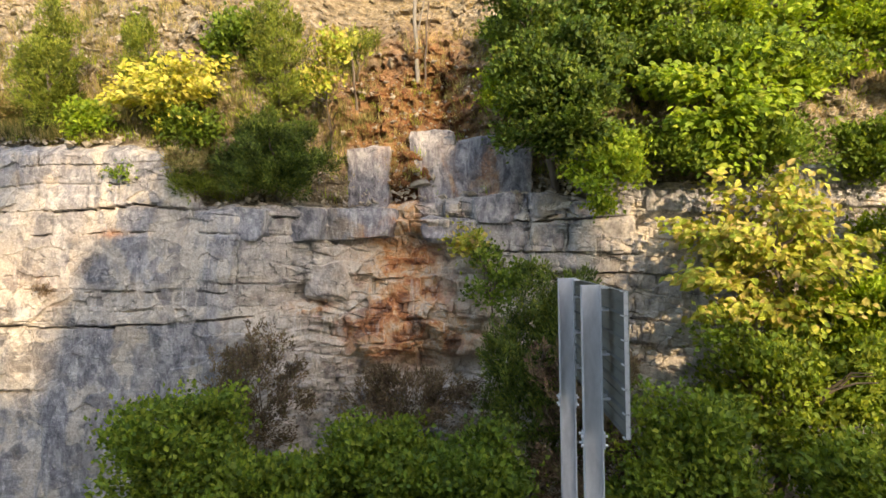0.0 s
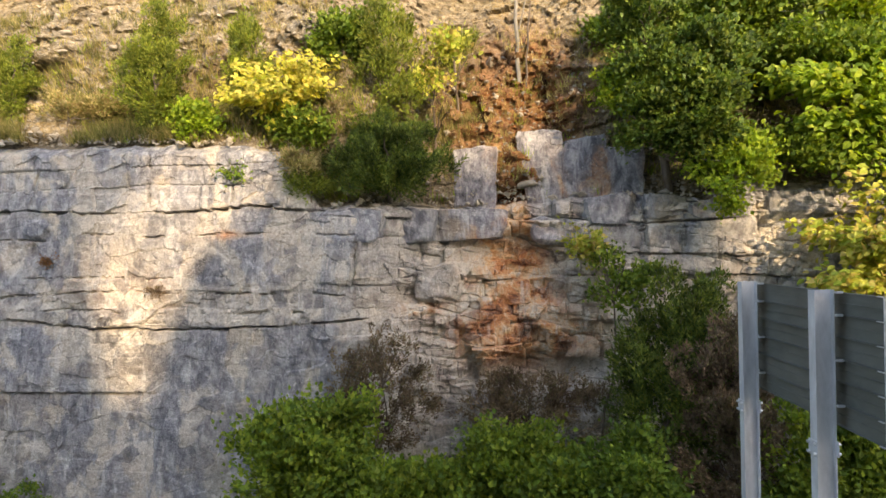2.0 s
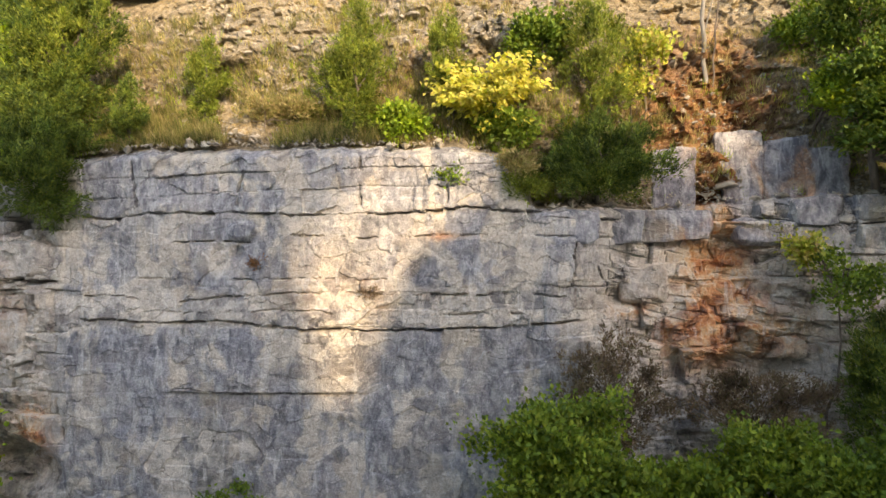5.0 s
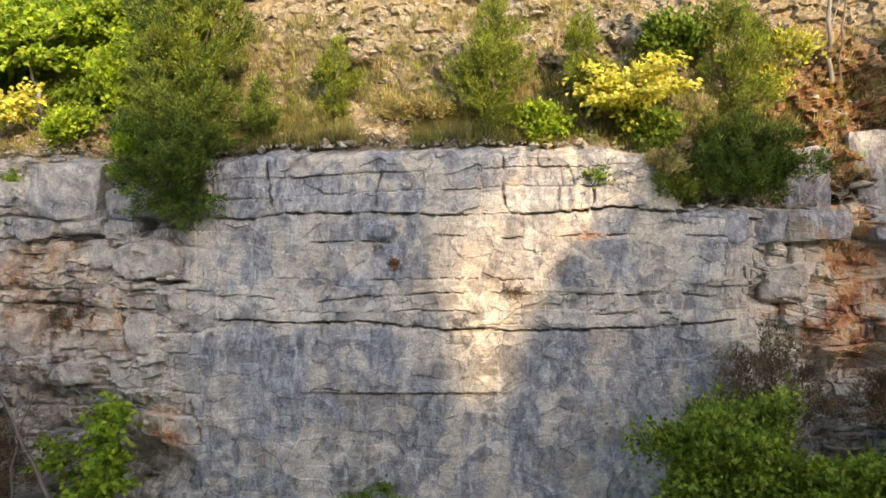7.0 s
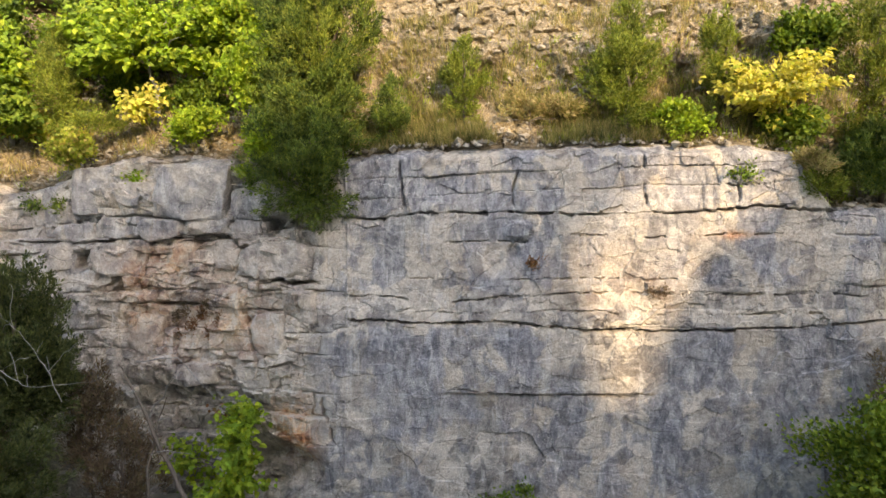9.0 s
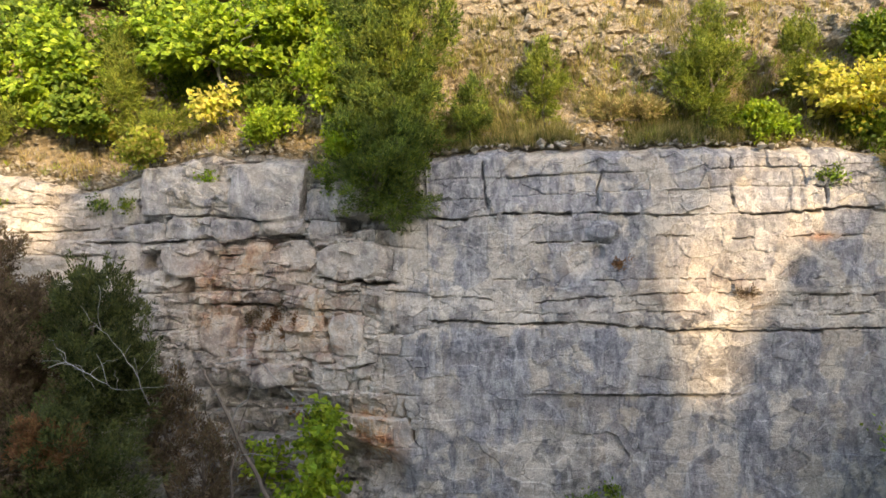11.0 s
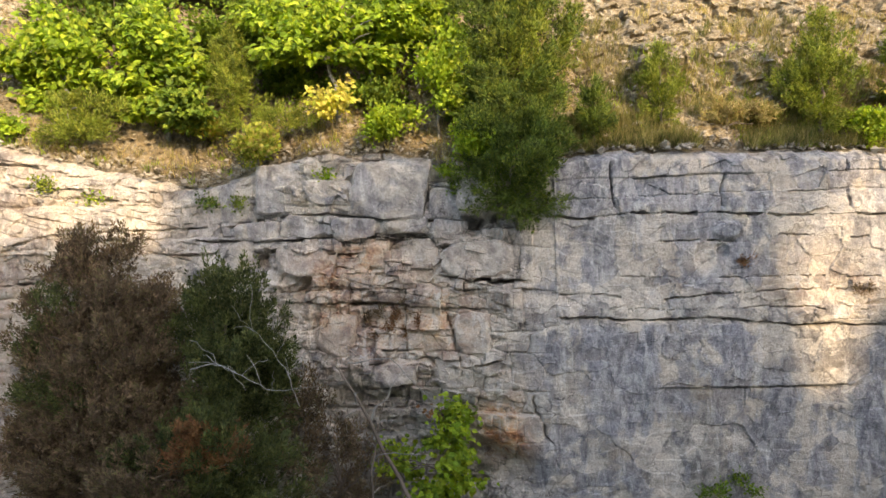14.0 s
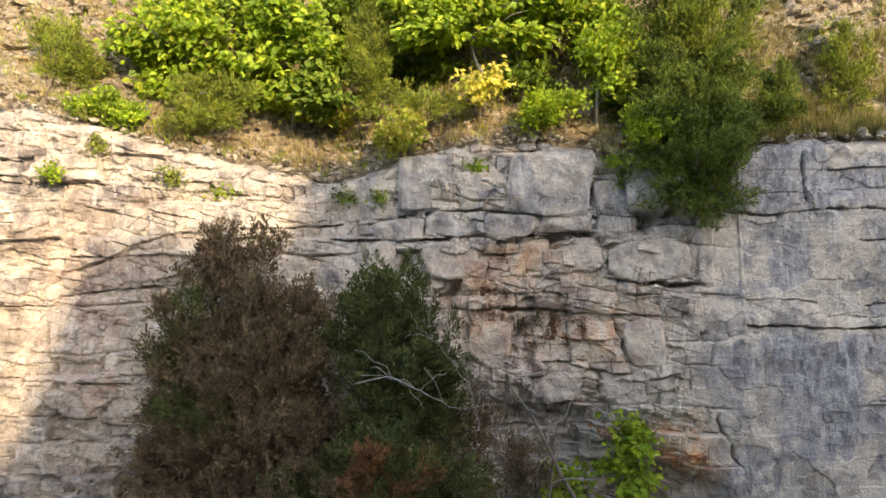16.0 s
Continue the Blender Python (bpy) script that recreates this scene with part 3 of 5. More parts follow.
xs = np.arange(-44.0, 10.0, 0.036)
vs_rows = np.linspace(0, 1, 290)
CX, CV = np.meshgrid(xs, vs_rows)
CZ = BASE_Z + CV * (lip_z(CX) - BASE_Z)
relief = cliff_relief(CX, CZ)
# the lip is rounded off
relief = relief - 0.30 * step(CV, 0.965, 1.0) ** 2
CY = wall_y(CX) + 0.05 * (CZ - 6) * 0.4 - relief
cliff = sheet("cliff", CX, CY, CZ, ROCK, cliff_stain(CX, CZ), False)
tagged(cliff, "bedded grey limestone road-cut face with rust and seep stains", "cliff", kind="structure")
LIP_Y_NOW = np.interp(np.arange(-45.0, 12.0, 0.06), xs, CY[-1])


# ---- the hillside over the cliff ----
RISE = [0, 0.12, 0.5, 1.4, 2.2, 3.2, 4.4, 6.0, 8.0, 9.5]
BACK_LEFT = [0, 0.30, 0.75, 1.45, 1.95, 2.45, 2.95, 4.2, 7.5, 12.0]
BACK_RIGHT = [0, 0.55, 0.68, 0.85, 1.05, 1.35, 1.9, 2.9, 5.0, 9.0]


def hill_back(x, rise):
    side = step(x, -10.9, -9.5)
    return np.interp(rise, RISE, BACK_LEFT) * (1 - side) + np.interp(rise, RISE, BACK_RIGHT) * side


def hill_relief(x, z, rise):
    fade = step(rise, 0.0, 0.5)
    r1, r2, r3, ox, oz, w = cells(x + 0.3 * vnoise(x * 2, z * 2, 61) + 0.4 * z, z - 0.25 * x + 0.2 * vnoise(x * 1.5, z * 2, 67), 0.62, 0.46, 62)
    rocky = hill_rock(x, z)
    d = 0.5 * fbm(x * 0.45, z * 0.6, 63, 4) + (0.25 + 0.5 * rocky) * ((r1 - 0.4) * 0.42 + (r2 - 0.5) * 0.25 * ox + (r3 - 0.3) * 0.25 * oz - 0.05 * np.exp(-(w / 0.05) ** 2))
    r1, r2, r3, ox, oz, w = cells(x + 5 - 0.4 * z, z + 0.3 * x + 0.15 * vnoise(x * 4, z * 4, 64), 0.25, 0.20, 65)
    d = d + (0.4 + 0.6 * rocky) * ((r1 - 0.5) * 0.14 + (r2 - 0.5) * 0.10 * ox + (r3 - 0.4) * 0.11 * oz)
    d = d + 0.09 * fbm(x * 5, z * 5, 66, 3)
    d = d + blob(x, z, -5.0, 12.9, 2.3, 2.2, 4) * (0.5 * fbm(x * 1.2, z * 1.5, 68, 4) + 0.5 * (r1 - 0.5) * 0.3)
    ledge = 0.35 * blob(x, z, -10.3, 15.3, 1.3, 0.5, 6) + 0.5 * blob(x, z, -18.5, 15.0, 0.8, 0.5, 6)
    return fade * d + ledge


def hill_rock(x, z):
    return np.clip(0.25 + 0.8 * blob(x, z, -4.3, 13.2, 2.2, 2.6, 4) + 0.8 * step(z, 13.4, 14.3) * step(x, -22, -20) + 0.9 * blob(x, z, 5.5, 12.3, 1.5, 1.2, 4) + 0.5 * step(-x, 36, 38), 0, 1)


def hill_stain(x, z, rise):
    n = fbm(x * 0.9, z * 0.9, 71, 4)
    clay = 1.0 * blob(x, z, -5.0, 12.9, 2.3, 2.6, 4) + 1.0 * blob(x, z, -5.2, 10.8, 0.55, 1.3) + 0.45 * blob(x, z, -12.5, 13.6, 1.2, 1.2) + 0.4 * blob(x, z, -3.6, 11.1, 0.35, 0.8)
    stone = 1.2 * blob(x, z, -11.3, 15.0, 1.1, 0.9, 4) + hill_rock(x, z) * (0.75 + 1.2 * n) + blob(x, z, -6.0, 10.95, 0.55, 0.8, 8) + blob(x, z, -4.45, 11.1, 0.6, 1.0, 8) + blob(x, z, -2.8, 10.9, 0.8, 0.75, 8)
    straw = 0.8 * step(rise, 0.1, 0.4) * (0.6 + n)
    return np.stack([clay * (1 + n) , stone, straw], -1)


xh = np.arange(-45.0, 12.0, 0.06)
HX, HV = np.meshgrid(xh, np.concatenate([np.linspace(0, 0.72, 150), np.linspace(0.74, 1, 14)]))
lipz = lip_z(HX)
HZ = lipz + HV * (20.5 - lipz)
HRISE = HZ - lipz
HY = LIP_Y_NOW[None, :] * (1 - step(HRISE, 0, 0.6)) + (wall_y(HX) + 0.1) * step(HRISE, 0, 0.6) + hill_back(HX, HRISE) - hill_relief(HX, HZ, HRISE)
hillside = sheet("hillside", HX, HY, HZ, SOIL, hill_stain(HX, HZ, HRISE), False)
tagged(hillside, "steep dry slope of soil, rubble and broken rock above the cliff", "hillside", kind="structure")


def hill_y(x, z):
    """Depth of the slope's surface at a place over the lip."""
    x, z = np.array([float(x)]), np.array([float(z)])
    r = np.maximum(z - lip_z(x), 0)
    return float((wall_y(x) + 0.1 + hill_back(x, r) - hill_relief(x, z, r))[0])


# ---- the ground: road bed, ditch, and an unseen ridge added opposite for its shade ----
gx = np.concatenate([np.linspace(-1500, -60, 14), np.linspace(-45, -24, 22), np.linspace(-23, 34, 286), np.linspace(36, 60, 13), np.linspace(90, 1500, 12)])
gy = np.concatenate([np.linspace(-1500, -60, 14), np.linspace(-50, -24, 14), np.linspace(-22, 18, 134)])
GX, GY = np.meshgrid(gx, gy)
# crest of the unseen ridge opposite, shaped for its shade: where the shade's upper edge lies on the cliff, carried
# towards the sun
SHADE_X = [-70, -42.2, -40.4, -39.6, -38.6, -35.6, -32.6, -32.2, -24, -16.3, -15.9, -15.6, -15.2, -14.2, -13.7, -13.2, -12.9, -12.0, -11.0, -10.4, -9.5, -1.6, 1.2, 1.9, 7, 12, 60]
SHADE_Z = [2.0, 3.0, 4.2, 6.6, 9.0, 9.7, 9.6, 12.6, 12.6, 12.5, 10.6, 7.0, 5.6, 5.2, 6.2, 7.8, 8.7, 9.6, 10.2, 11.6, 12.6, 12.5, 10.7, 5.0, 2.6, 2.4, 2.4]


def ridge_z(x):
    """Height of the unseen ridge opposite, added so that its crest shapes the sun on the cliff."""
    reach = 29.0
    return np.interp(x - reach * math.tan(radians(SUN_AZ)), SHADE_X, SHADE_Z) + reach / math.cos(radians(SUN_AZ)) * math.tan(radians(SUN_ELEV))


def ground_z(x, y):
    z = np.interp(y, [-14, 6, 11.2, 13, 20], [4.4, 4.4, 2.3, 2.1, 2.1])
    wall = step(-y, 12.5, 15.0)
    crest = np.maximum(ridge_z(x) - 1.3 * np.maximum(-y - 15.3, 0), 9.0)
    return z * (1 - wall) + wall * crest + 0.12 * fbm(x * 0.4, y * 0.4, 81, 3) * step(np.abs(y), 4.5, 7) * (1 - wall) + 0.45 * wall * fbm(x * 1.6, y * 0.9, 82, 3)


ground = sheet("ground", GX, GY, ground_z(GX, GY), TURF)
tagged(ground, "rough turf roadside falling to a ditch below the cliff", "ground", kind="structure")
plateau_x, plateau_y = np.meshgrid(np.linspace(-1500, 1500, 60), np.concatenate([np.linspace(17.0, 60, 10), np.linspace(80, 1500, 10)]))
plateau = sheet("hilltop", plateau_x, plateau_y, 20.3 + 0.6 * fbm(plateau_x * 0.05, plateau_y * 0.05, 91, 3) - 1.2 * (plateau_y < 24), TURF)
tagged(plateau, "grassy hilltop behind the slope", "hilltop", kind="structure")


# ---- large blocks that stand out of the face ----
CUBE = 13


def rock_block(x0, x1, z0, z1, proud, seed, lean=0.0):
    """A broken slab or block set into the wall: a box cut by odd planes, with chipped corners."""
    r = np.random.default_rng(seed)
    mid = np.array([0.5 * (x0 + x1), 0.0, 0.5 * (z0 + z1)])
    depth = 1.0 + proud
    mid[1] = float(wall_y(mid[:1])[0]) - proud + depth / 2
    half = np.array([(x1 - x0) / 2, depth / 2, (z1 - z0) / 2])
    planes = []
    for axis in range(3):
        for sign in (-1, 1):
            nrm = r.normal(0, 0.05 if half[2] > 1.3 * half[0] else 0.10, 3)
            nrm[axis] = sign
            if axis == 0:
                nrm[2] += -sign * lean
            nrm = nrm / np.linalg.norm(nrm)
            planes.append((nrm, half[axis] * r.uniform(0.92, 1.03)))
    tall = z1 - z0 > 1.3 * (x1 - x0)
    for k in range(5 if tall else 14):
        nrm = unit(r.normal(size=3) * np.array([1, 1.1, 1])[None])[0]
        nrm[1] = -abs(nrm[1])
        reach = np.abs(nrm * half).sum()
        planes.append((nrm, reach * (r.uniform(0.85, 0.96) if tall else r.uniform(0.74, 0.94))))
    g = np.linspace(-1, 1, CUBE)
    A, B = np.meshgrid(g, g)
    d = []
    for axis in range(3):
        for sign in (-1, 1):
            p = np.zeros((CUBE, CUBE, 3))
            p[..., axis] = sign
            p[..., (axis + 1) % 3], p[..., (axis + 2) % 3] = A * sign, B
            d.append(p.reshape(-1, 3))
    d = np.concatenate(d) * half
    N = np.array([p[0] for p in planes])
    H = np.array([p[1] for p in planes])
    dots = d @ N.T
    reach = np.where(dots > 1e-6, H / np.maximum(dots, 1e-6), 1e9)
    which = reach.argmin(1)
    v = d * reach.min(1)[:, None] + mid
    q = v[:, 0] + 0.7 * v[:, 1], v[:, 2] + 0.5 * v[:, 1]
    v = v + unit(d) * (0.10 * fbm(q[0] * 1.6, q[1] * 1.6, seed, 3) + 0.05 * fbm(q[0] * 6, q[1] * 6, seed + 1, 2))[:, None]
    idx = np.arange(6 * CUBE * CUBE).reshape(6, CUBE, CUBE)
    faces = np.stack([idx[:, :-1, :-1], idx[:, :-1, 1:], idx[:, 1:, 1:], idx[:, 1:, :-1]], -1).reshape(-1, 4)
    ob = array_part("rock_block", v, faces, ROCK, cliff)
    stain = cliff_stain(v[:, 0], v[:, 2])
    facet = r.uniform(0.25, 0.8, len(planes))[which]
    stain[:, 3] = 0.5 * stain[:, 3] + 0.5 * facet
    if x0 > -10 and z0 > 8.9:
        stain[:, 1], stain[:, 2] = 1.0, 0.1
        stain[:, 3] = np.minimum(stain[:, 3] - 0.3, 0.15) if tall else stain[:, 3] - 0.3
        stain[:, 0] += (0.55 if tall else 0.3) * (z0 > 9.6)
    stain[:, 0] += 1.1 * (z0 > 9.8) * (x0 > -8) * (x0 < -3.7) * blob(v[:, 0] - mid[0], v[:, 2] - mid[2], 0.5 * half[0], -0.3 * half[2], 0.8 * half[0], 1.4 * half[2])
    a = ob.data.color_attributes.new("stain", "FLOAT_COLOR", "POINT")
    a.data.foreach_set("color", np.clip(stain, 0, 1).astype(np.float32).ravel())


# x from, x to, foot, head, how far it stands out, lean
BLOCKS = [
    # slab, pale block and pillars of the clay seam
    (-9.6, -8.2, 9.1, 9.95, 0.0, 0.05), (-8.5, -6.9, 9.05, 9.98, 0.10, -0.05), (-7.2, -5.2, 9.12, 9.96, 0.30, 0.10), (-7.65, -6.4, 7.55, 8.6, 0.18, -0.15), (-6.7, -5.45, 9.75, 11.7, -0.46, 0.03), (-4.8, -3.6, 9.7, 12.1, -0.44, -0.04), (-3.75, -2.6, 9.7, 11.95, -0.44, 0.03), (-2.75, -1.6, 9.7, 11.6, -0.44, -0.04),
    (-4.5, -3.2, 6.6, 7.5, 0.12, 0), (-6.2, -5.2, 6.3, 7.2, 0.10, 0.1), (-5.6, -4.6, 7.4, 8.1, -0.05, 0), (-6.9, -6.1, 6.1, 6.9, 0.05, -0.1), (-3.7, -2.9, 6.0, 6.6, 0.05, 0.1),
    (-4.6, -3.2, 9.0, 9.7, 0.05, 0.0), (-3.3, -1.9, 9.6, 10.3, 0.02, 0.05), (-3.2, -1.7, 8.8, 9.55, -0.02, 0.0), (-1.8, -0.7, 9.6, 10.15, 0.04, 0.0), (-1.75, -0.85, 8.75, 9.5, 0.0, -0.05), (-0.65, 0.9, 8.6, 9.5, 0.06, 0.05), (-0.8, 0.8, 9.55, 10.05, 0.0, 0.0), (0.9, 2.6, 9.5, 10.2, 0.08, 0.0), (0.8, 2.6, 8.5, 9.45, 0.0, 0.0), (2.5, 4.4, 9.4, 10.3, 0.05, 0.0),
    # stack over the shattered recess
    (-27.75, -25.4, 10.15, 11.85, 0.08, 0.10), (-28.9, -27.6, 10.3, 11.3, -0.08, -0.25), (-30.5, -28.7, 10.32, 11.8, -0.05, -0.18), (-32.0, -30.4, 10.05, 11.3, -0.1, 0.15), (-24.7, -23.75, 10.15, 11.3, -0.02, -0.1), (-25.5, -24.6, 10.15, 11.0, -0.22, 0.15),
    (-28.3, -26.9, 9.68, 10.24, 0.05, 0.0), (-27.0, -25.5, 9.70, 10.18, 0.0, 0.05), (-29.8, -28.2, 9.66, 10.3, 0.0, 0.0), (-31.2, -29.8, 9.6, 10.1, -0.04, 0.0), (-25.4, -24.4, 9.5, 10.1, -0.15, 0.1),
    (-25.1, -23.15, 8.4, 9.5, 0.06, -0.14), (-26.4, -25.3, 8.7, 9.55, -0.25, 0.1), (-27.6, -26.5, 8.75, 9.6, -0.2, -0.15), (-30.0, -28.3, 8.5, 9.6, -0.02, 0.2), (-32.1, -30.5, 8.65, 9.55, 0.0, -0.1),
    (-24.85, -23.65, 6.3, 7.5, 0.02, -0.18), (-25.9, -24.9, 6.3, 7.6, -0.12, 0.12), (-27.2, -25.9, 5.4, 6.1, 0.0, 0.0), (-28.7, -27.6, 6.3, 7.5, -0.1, 0), (-25.4, -24.2, 5.3, 6.15, -0.05, 0.1), (-23.9, -22.9, 7.5, 8.3, -0.1, 0.0),
]
# ---- builders for things ----
rng = np.random.default_rng(7)


def part(name, bm, material, parent, label=""):
    me = bpy.data.meshes.new(name)
    bm.to_mesh(me)
    bm.free()
    me.materials.append(material)
    ob = new(name, me)
    ob.parent = parent
    if label:
        ob["label"] = label
    return ob


def array_part(name, verts, faces, material, parent, label="", smooth=False):
    """A part from arrays: verts (n, 3), faces (m, 3 or 4)."""
    me = bpy.data.meshes.new(name)
    verts, faces = np.asarray(verts, np.float32), np.asarray(faces, np.int32)
    me.vertices.add(len(verts))
    me.vertices.foreach_set("co", verts.ravel())
    me.loops.add(faces.size)
    me.loops.foreach_set("vertex_index", faces.ravel())
    me.polygons.add(len(faces))
    me.polygons.foreach_set("loop_start", (np.arange(len(faces)) * faces.shape[1]).astype(np.int32))
    me.polygons.foreach_set("use_smooth", np.full(len(faces), smooth))
    me.update(calc_edges=True)
    me.materials.append(material)
    ob = new(name, me)
    ob.parent = parent
    if label:
        ob["label"] = label
    return ob


def thing(name, label, category, at=(0, 0, 0), group=""):
    ob = new(name)
    ob.empty_display_size = 0.3
    ob.location = at
    return tagged(ob, label, category, group)


def tube(path, radii, sides=6):
    """A tapered tube along a path."""
    path = np.asarray(path, float)
    t = np.gradient(path, axis=0)
    t /= np.linalg.norm(t, axis=1)[:, None] + 1e-9
    ref = np.array([0.31, 0.83, 0.23])
    a = np.cross(t, ref)
    a /= np.linalg.norm(a, axis=1)[:, None] + 1e-9
    b = np.cross(t, a)
    ang = np.arange(sides) * 2 * np.pi / sides
    ring = np.cos(ang)[None, :, None] * a[:, None] + np.sin(ang)[None, :, None] * b[:, None]
    v = path[:, None] + ring * np.asarray(radii, float)[:, None, None]
    n = len(path)
    i = np.arange(n - 1)[:, None] * sides
    k = np.arange(sides)[None]
    k2 = (k + 1) % sides
    f = np.stack([i + k, i + k2, i + sides + k2, i + sides + k], -1).reshape(-1, 4)
    return v.reshape(-1, 3), f


def bent(a, b, sag=0.1, steps=6, wob=0.05):
    """A slightly crooked path from a to b."""
    a, b = np.asarray(a, float), np.asarray(b, float)
    t = np.linspace(0, 1, steps)[:, None]
    p = a + (b - a) * t
    length = np.linalg.norm(b - a)
    p[:, 2] += sag * length * (4 * t * (1 - t))[:, 0]
    p[1:-1] += rng.normal(0, wob * length, (steps - 2, 3)) * 0.5
    return p


def join(pieces):
    vs, fs, n = [], [], 0
    for v, f in pieces:
        vs.append(v)
        fs.append(np.asarray(f) + n)
        n += len(v)
    return np.concatenate(vs), np.concatenate(fs)


def unit(v):
    return v / (np.linalg.norm(v, axis=-1, keepdims=True) + 1e-9)


def leaf_mesh(pos, axis, normal, length, width, broad=True):
    """Folded leaves: broad ones have six corners, narrow sprigs four."""
    axis = unit(axis)
    side = unit(np.cross(axis, normal))
    up = unit(np.cross(side, axis))
    L, W = length[:, None], width[:, None]
    n = len(pos)
    if broad:
        droop = -0.18
        pts = [pos, pos + axis * L * 0.32 + side * W * 0.5 + up * L * 0.09, pos + axis * L * 0.70 + side * W * 0.36 + up * L * 0.03,
               pos + axis * L + up * L * droop, pos + axis * L * 0.70 - side * W * 0.36 + up * L * 0.03, pos + axis * L * 0.32 - side * W * 0.5 + up * L * 0.09]
        v = np.stack(pts, 1).reshape(-1, 3)
        k = np.arange(n)[:, None] * 6
        f = np.concatenate([k + np.array([[0, 1, 2, 3]]), k + np.array([[0, 3, 4, 5]])], 0)
    else:
        pts = [pos, pos + axis * L * 0.45 + side * W * 0.5, pos + axis * L, pos + axis * L * 0.45 - side * W * 0.5 + up * W * 0.4]
        v = np.stack(pts, 1).reshape(-1, 3)
        k = np.arange(n)[:, None] * 4
        f = np.concatenate([k + np.array([[0, 1, 2]]), k + np.array([[0, 2, 3]])], 0)
    return v, f


def crown_tips(centre, radii, count, seed, taper=0.0, ragged=0.35, clump=8, layer=0.75):
    """Twig ends gathered in clumps that fill an uneven crown; with taper it narrows to the top."""
    r = np.random.default_rng(seed)
    k = max(4, count // clump)
    d = unit(r.normal(size=(k, 3)))
    rad = r.uniform(0.05, 1.0, k) ** 0.42 * r.uniform(1 - ragged, 1 + 0.5 * ragged, k)
    p = d * rad[:, None] * 0.98
    h = (p[:, 2] + 1) / 2
    p[:, :2] *= (1 - taper * np.clip(h, 0, 1))[:, None]
    mid = p * np.asarray(radii)
    which = r.integers(0, k, count)
    spread = np.minimum(0.40, 0.30 * np.asarray(radii)) * np.array([1.0, 1.0, layer])
    tip = mid[which] + unit(r.normal(size=(count, 3))) * (r.uniform(0.2, 1, (count, 1)) ** 0.5) * spread * r.uniform(0.6, 1.5, k)[which][:, None]
    return np.asarray(centre) + tip, d[which]


def sprays(centre, radii, kind, tips, per, seed, size=1.0, taper=0.0, ragged=0.35):
    """Foliage arrays for a crown. kind: cedar (sprigs), broad (layered leaves), bush (small leaves)."""
    r = np.random.default_rng(seed + 100)
    if kind == "cedar":
        tips, ragged = int(1.3 * tips), 0.22
    tip, d = crown_tips(centre, radii, tips, seed, taper, ragged, 11, 0.28 if kind == "broad" else 0.75)
    out = unit(tip - (np.asarray(centre) - np.array([0, 0, 0.5 * radii[2]])))
    per = int(per * 1.7) if kind == "bush" else per
    n = tips * per
    tp, ou = np.repeat(tip, per, 0), np.repeat(out, per, 0)
    if kind == "cedar":
        # each twig end is a feathery plume that sweeps outwards and up
        plume = unit(out * 0.75 + np.array([0, 0, 0.45]) + r.normal(0, 0.38, (tips, 3)))
        reach = r.uniform(0.26, 0.52, tips) * size
        pl, ln = np.repeat(plume, per, 0), np.repeat(reach, per)[:, None]
        s = r.uniform(0, 1, (n, 1)) ** 0.8
        side = r.normal(0, 1, (n, 3))
        pos = tp + pl * (s - 0.5) * ln + side * 0.058 * (1.15 - s) * size
        axis = unit(pl * 0.9 + side * 0.45)
        return leaf_mesh(pos, axis, r.normal(size=(n, 3)), r.uniform(0.07, 0.14, n) * size, r.uniform(0.020, 0.036, n) * size, False)
    if kind == "broad":
        pos = tp + ou * r.uniform(-0.35, 0.35, n)[:, None] * size + r.normal(0, 1, (n, 3)) * np.array([0.17, 0.17, 0.05]) * size
        axis = unit(ou * np.array([1, 1, 0.2]) + np.array([0, 0, -0.30]) + r.normal(0, 0.55, (n, 3)))
        normal = unit(np.array([0.30, -0.85, 0.85]) + r.normal(0, 0.36, (n, 3)))
        s = r.uniform(0.65, 1.2, n) * size
        return leaf_mesh(pos, axis, normal, 0.165 * s, 0.125 * s)
    pos = tp + r.normal(0, 1, (n, 3)) * np.array([0.16, 0.16, 0.12]) * size
    axis = unit(ou * 0.8 + np.array([0, 0, 0.15]) + r.normal(0, 0.7, (n, 3)))
    normal = unit(np.array([0.22, -0.60, 0.90]) + r.normal(0, 0.48, (n, 3)))
    s = r.uniform(0.6, 1.25, n) * size
    return leaf_mesh(pos, axis, normal, 0.125 * s, 0.085 * s, False)


